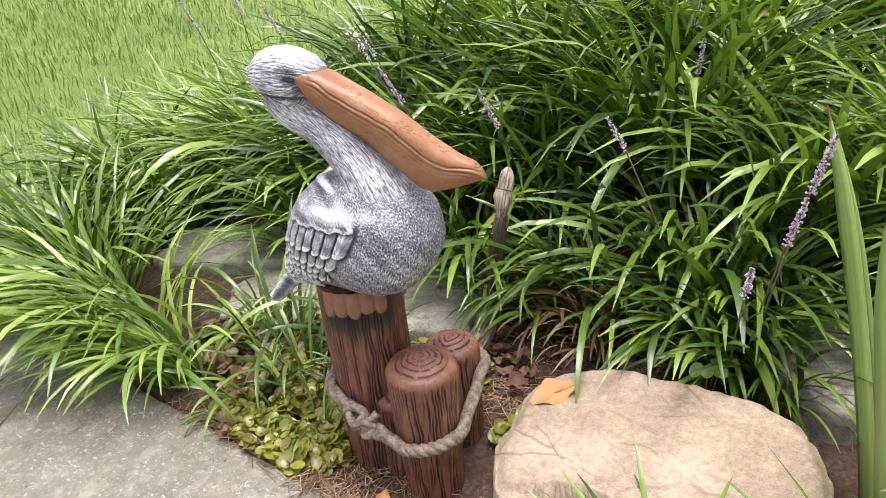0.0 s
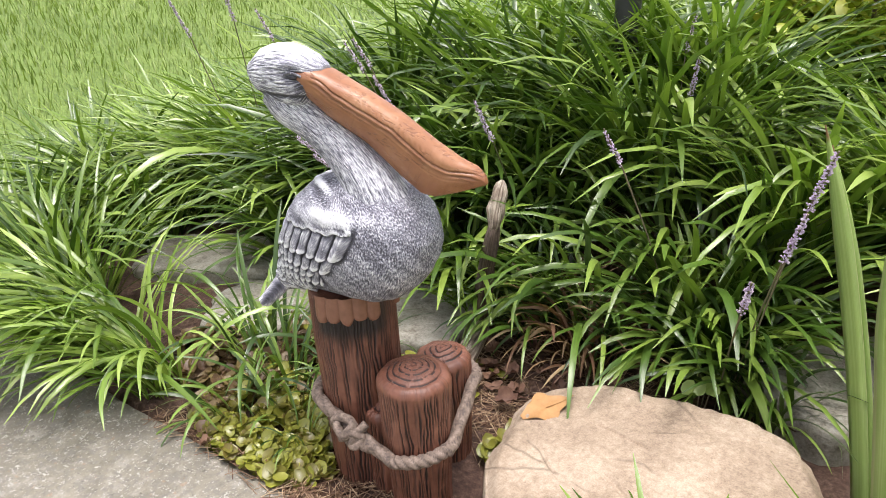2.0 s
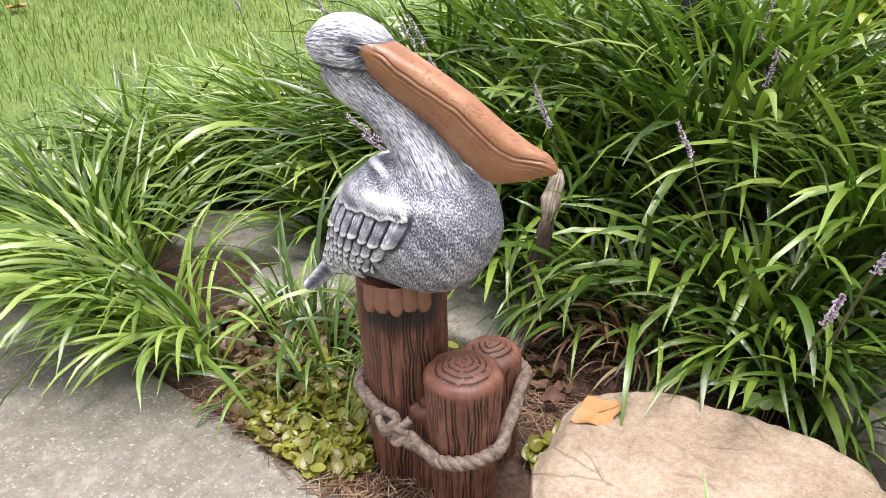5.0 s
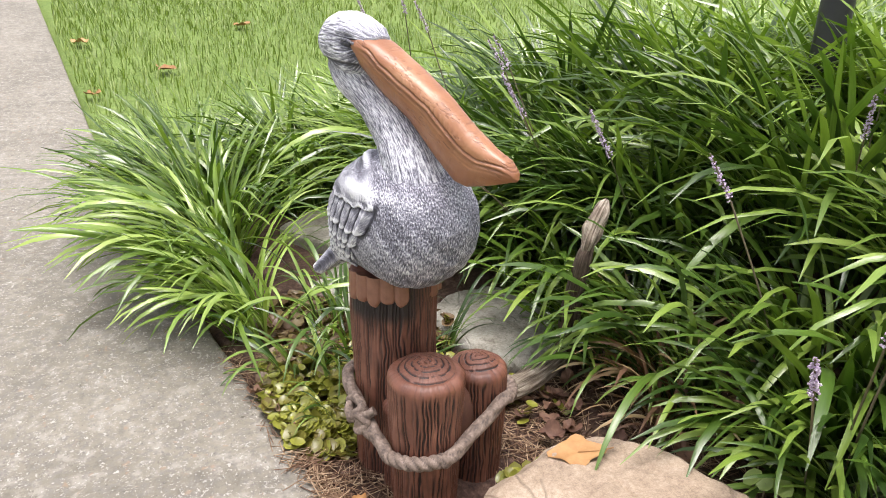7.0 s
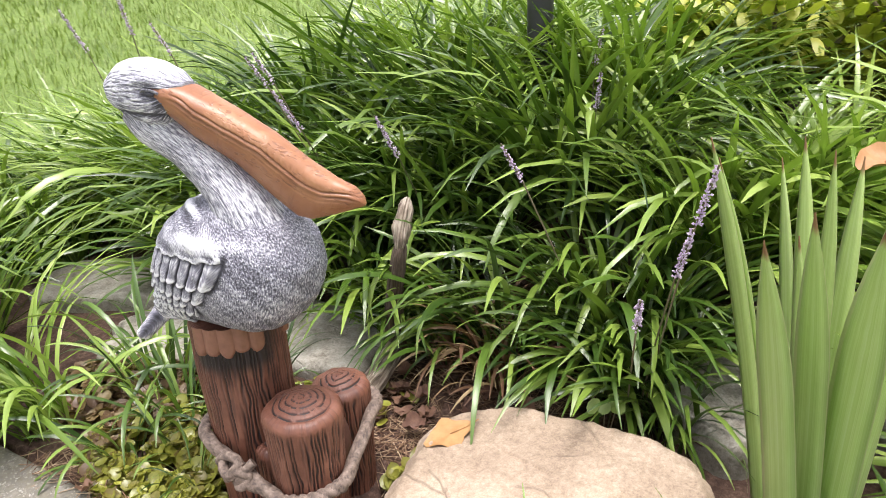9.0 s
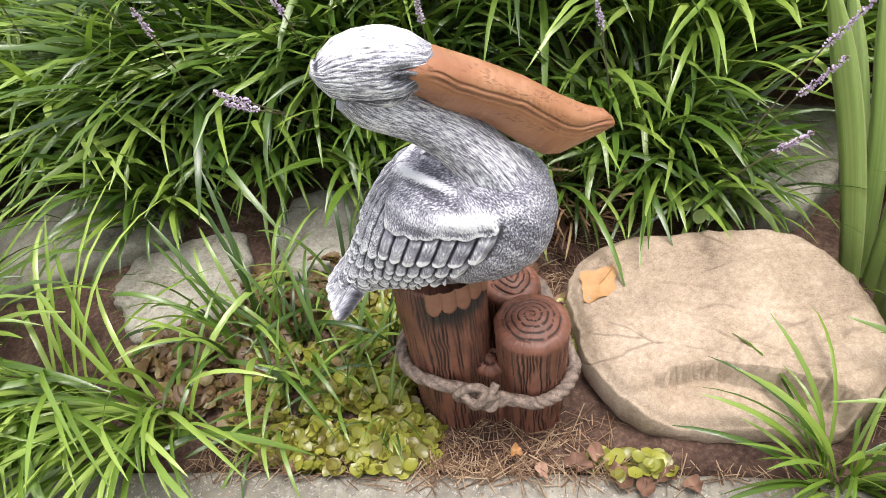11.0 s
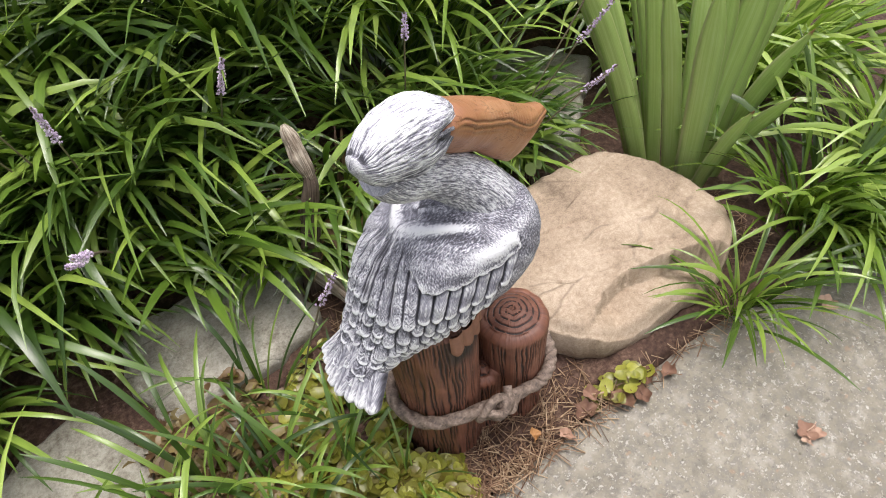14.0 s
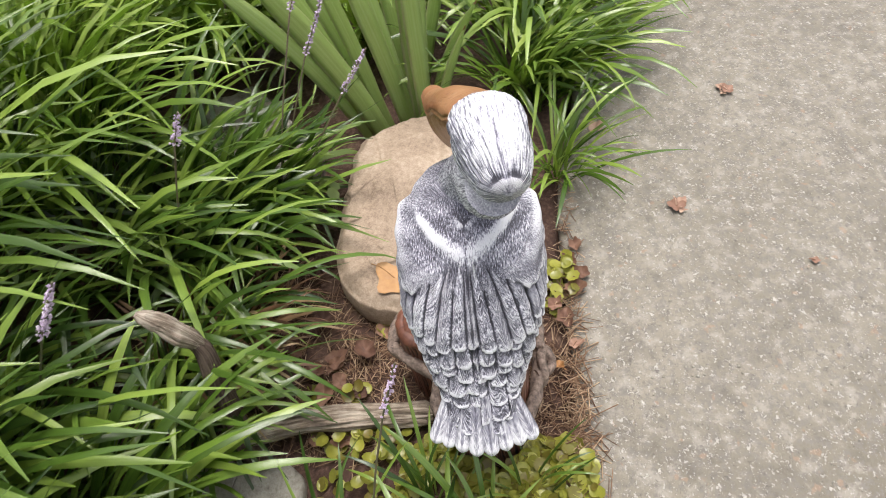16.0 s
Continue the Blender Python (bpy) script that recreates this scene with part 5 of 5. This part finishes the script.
clump(-0.66, 0.345, 0.05, 120, 0.34, 56, BACK, parts=60, lean=-1.7, focus=0.5)
clump(-0.46, 0.47, 0.05, 130, 0.36, 26, BACK, parts=70, lean=-1.2, focus=0.6)
clump(-0.085, 0.385, 0.03, 30, 0.26, 27, BACK, parts=30, lean=-0.8, focus=0.3)
clump(0.385, 0.385, 0.04, 60, 0.26, 57, BACK, parts=60, lean=-1.8, focus=0.5)
clump(0.11, 0.41, 0.03, 34, 0.28, 28, BACK, parts=50, lean=-1.5, focus=0.4)
clump(-0.03, 0.380, 0.025, 32, 0.26, 37, BACK, parts=32, lean=-1.9, focus=0.5)
clump(-0.17, 0.405, 0.03, 40, 0.27, 50, BACK, parts=40, lean=-1.2, focus=0.6, mat=LIRIOPE_HALF_LIT)
clump(-0.27, 0.45, 0.04, 70, 0.38, 40, BACK, parts=70, lean=-0.75, focus=0.75, mat=LIRIOPE_HALF_LIT)
clump(-1.20, 0.22, 0.09, 300, 0.44, 38, BACK, parts=40, lean=-2.6, mat=LIRIOPE_HALF_LIT)
clump(-1.52, 0.24, 0.10, 300, 0.44, 39, BACK, parts=30, mat=LIRIOPE_HALF_LIT)
clump(0.52, 0.84, 0.10, 320, 0.42, 29, BACK, parts=20, mat=LIRIOPE_LIT)
clump(0.82, 0.92, 0.11, 320, 0.42, 30, BACK, parts=20, mat=LIRIOPE_LIT)
clump(0.06, 0.385, 0.03, 26, 0.21, 34, "withered tan liriope leaves hanging over the soil", parts=26, lean=-1.7, mat=WITHERED, name="withered_tuft")
clump(0.11, 0.345, 0.035, 34, 0.19, 35, "withered tan liriope leaves hanging over the soil", parts=34, lean=-1.9, focus=0.4, mat=WITHERED, name="withered_tuft")
clump(0.00, 0.405, 0.035, 30, 0.22, 36, "withered tan liriope leaves hanging over the soil", parts=30, lean=-1.4, focus=0.4, mat=WITHERED, name="withered_tuft")
SIDE = "bright green liriope clump spilling over the concrete path"
clump(-0.64, -0.130, 0.05, 230, 0.42, 21, SIDE, parts=120, focus=0.85, lean=-1.9, mat=LIRIOPE_LIT, width=0.72)
clump(-0.90, -0.120, 0.08, 330, 0.44, 22, SIDE, parts=90, lean=-2.1, mat=LIRIOPE_HALF_LIT, width=0.8)
clump(-1.16, -0.10, 0.10, 320, 0.40, 23, SIDE, parts=40, lean=-2.2, mat=LIRIOPE_HALF_LIT)
clump(-1.40, -0.06, 0.09, 280, 0.38, 24, SIDE, parts=30, lean=-2.4, mat=LIRIOPE_HALF_LIT)
clump(0.452, -0.120, 0.026, 60, 0.235, 131, SIDE, parts=60, lean=-1.2, focus=0.25, mat=LIRIOPE_HALF_LIT, width=0.85)
clump(0.70, -0.06, 0.07, 230, 0.33, 32, SIDE, parts=80, lean=-1.7, mat=LIRIOPE_HALF_LIT, width=0.85)
clump(0.95, -0.05, 0.10, 300, 0.36, 33, SIDE, parts=20, lean=-1.5, mat=LIRIOPE_LIT)
TUFT = "small grassy liriope tuft growing through the groundcover"
clump(-0.260, 0.150, 0.03, 20, 0.22, 41, TUFT, width=1.0, parts=22, name="liriope_tuft", upright=0.2, spikes=[(-0.131, 0.045, 0.289)])
clump(-0.215, -0.04, 0.03, 13, 0.20, 42, TUFT, width=1.3, parts=20, name="liriope_tuft", upright=0.2)
clump(-0.37, 0.02, 0.045, 28, 0.26, 43, TUFT, width=1.0, parts=28, name="liriope_tuft", upright=0.2)
clump(-0.13, -0.09, 0.02, 14, 0.13, 44, TUFT, parts=14, name="liriope_tuft", upright=0.2)
clump(-0.48, -0.125, 0.045, 80, 0.33, 45, TUFT, width=0.75, lean=-1.7, focus=0.8, parts=80, mat=LIRIOPE_LIT, name="liriope_tuft")
IRIS_LABEL = "upright iris fan with broad grey-green sword leaves"
clump(-0.29, 0.00, 0.035, 26, 0.20, 46, TUFT, width=1.1, parts=26, name="liriope_tuft", upright=0.15)
clump(-0.43, 0.04, 0.03, 9, 0.20, 47, TUFT, width=1.3, parts=18, name="liriope_tuft", upright=0.15)
clump(-0.30, -0.10, 0.03, 18, 0.19, 48, TUFT, width=1.3, parts=18, name="liriope_tuft", upright=0.1)
clump(-0.17, 0.03, 0.03, 24, 0.18, 49, TUFT, parts=24, name="liriope_tuft", upright=0.1)
iris(0.585, 0.190, 51, [(0.407, 0.327, 0.462, 0.059), (0.428, 0.335, 0.440, 0.052), (0.470, 0.430, 0.420, 0.046), (0.600, 0.400, 0.430, 0.054), (0.500, 0.400, 0.455, 0.043), (0.540, 0.290, 0.470, 0.041), (0.555, 0.335, 0.455, 0.049)], IRIS_LABEL)
iris(0.600, 0.160, 52, [(0.502, 0.095, 0.428, 0.064), (0.544, 0.117, 0.460, 0.065), (0.593, 0.094, 0.465, 0.070), (0.560, 0.030, 0.230, 0.043), (0.620, 0.235, 0.420, 0.048), (0.520, 0.215, 0.400, 0.049)], IRIS_LABEL)
iris(0.650, 0.180, 53, [(0.665, 0.130, 0.480, 0.070), (0.735, 0.160, 0.400, 0.064), (0.720, 0.080, 0.300, 0.054), (0.650, 0.030, 0.240, 0.046), (0.800, 0.230, 0.360, 0.059)], IRIS_LABEL)
violet(0.318, 0.272, 0.098, 5)
groundcover()
straw()
lawn()
post(-0.145, 0.95)
shrub(0.30, 1.24, 0.40, 61)
shrub(0.62, 1.20, 0.42, 62)
shrub(0.95, 1.10, 0.42, 63)
shrub(0.45, 1.60, 0.46, 64)
clump(-0.10, 1.22, 0.14, 380, 0.45, 121, "liriope clump at the back of the bed", parts=4, width=1.1, mat=LIRIOPE_LIT)
clump(0.06, 1.08, 0.10, 300, 0.45, 122, "liriope clump at the back of the bed", parts=4, width=1.1, mat=LIRIOPE_LIT)
fallen_leaf(0.158, 0.128, 0.0690, 0.056, 0.95, GOLD, "golden-brown fallen leaf lying on the boulder", 71, (0.02, -0.15), 0.07, 0.8)
fallen_leaf(0.575, 0.425, 0.428, 0.055, 0.4, GOLD, "large yellowed leaf caught on top of the liriope", 72, (0.3, -0.2), 0.35, 0.6)
for k, (x, y, z, s, mat) in enumerate([(0.13, -0.135, 0.008, 0.040, DRY), (0.185, -0.148, 0.008, 0.045, DRY), (0.24, -0.14, 0.010, 0.032, DRY), (0.155, -0.118, 0.010, 0.030, TAN), (0.215, -0.158, 0.010, 0.034, DRY), (0.272, -0.150, 0.010, 0.030, DRY),
                                       (0.085, -0.150, 0.010, 0.026, TAN), (0.06, 0.17, 0.012, 0.045, DRY), (0.11, 0.25, 0.012, 0.04, DRY), (0.02, 0.24, 0.012, 0.04, DRY), (0.57, 0.05, 0.012, 0.05, DRY), (0.43, 0.36, 0.012, 0.06, DRY),
                                       (0.05, -0.125, 0.01, 0.022, GOLD), (0.55, 0.10, 0.012, 0.04, DRY), (-0.12, -0.150, 0.012, 0.030, TAN), (-0.25, -0.185, 0.012, 0.028, DRY)]):
    fallen_leaf(x, y, z, s * 0.74, k * 1.9, mat, "curled dry brown leaf on the soil", 80 + k, (0.15 * math.sin(k * 3), 0.15 * math.cos(k * 5)), 0.75, 0.45)
litter = random.Random(19)
for k in range(26):
    x, y = litter.uniform(-0.09, 0.19), litter.uniform(0.13, 0.36)
    fallen_leaf(x, y, ground_height(x, y) + 0.012, litter.uniform(0.018, 0.036), litter.uniform(0, 6.28), DRY, "curled reddish-brown dead leaf among the straw", 120 + k, (litter.gauss(0, 0.3), litter.gauss(0, 0.3)), 0.45)
for k, (x, y, s) in enumerate([(0.362, -0.318, 0.026), (0.372, -0.328, 0.016), (0.352, -0.326, 0.013), (0.659, -0.440, 0.024), (0.668, -0.428, 0.016), (0.650, -0.432, 0.012), (0.250, -0.513, 0.012), (0.56, -0.19, 0.03), (-3.3, 0.10, 0.10), (-4.3, 0.75, 0.10), (-3.9, -0.28, 0.10), (-2.9, -0.28, 0.07)]):
    fallen_leaf(x, y, 0.008 if x > -1 else ground_height(x, y) + 0.03, s, k * 2.3, TAN if x > -1 else GOLD, "crumpled dry tan leaf on the concrete path" if x > -1 else "orange fallen leaf on the lawn", 95 + k, (0.0, 0.0), 0.35, 1.0)
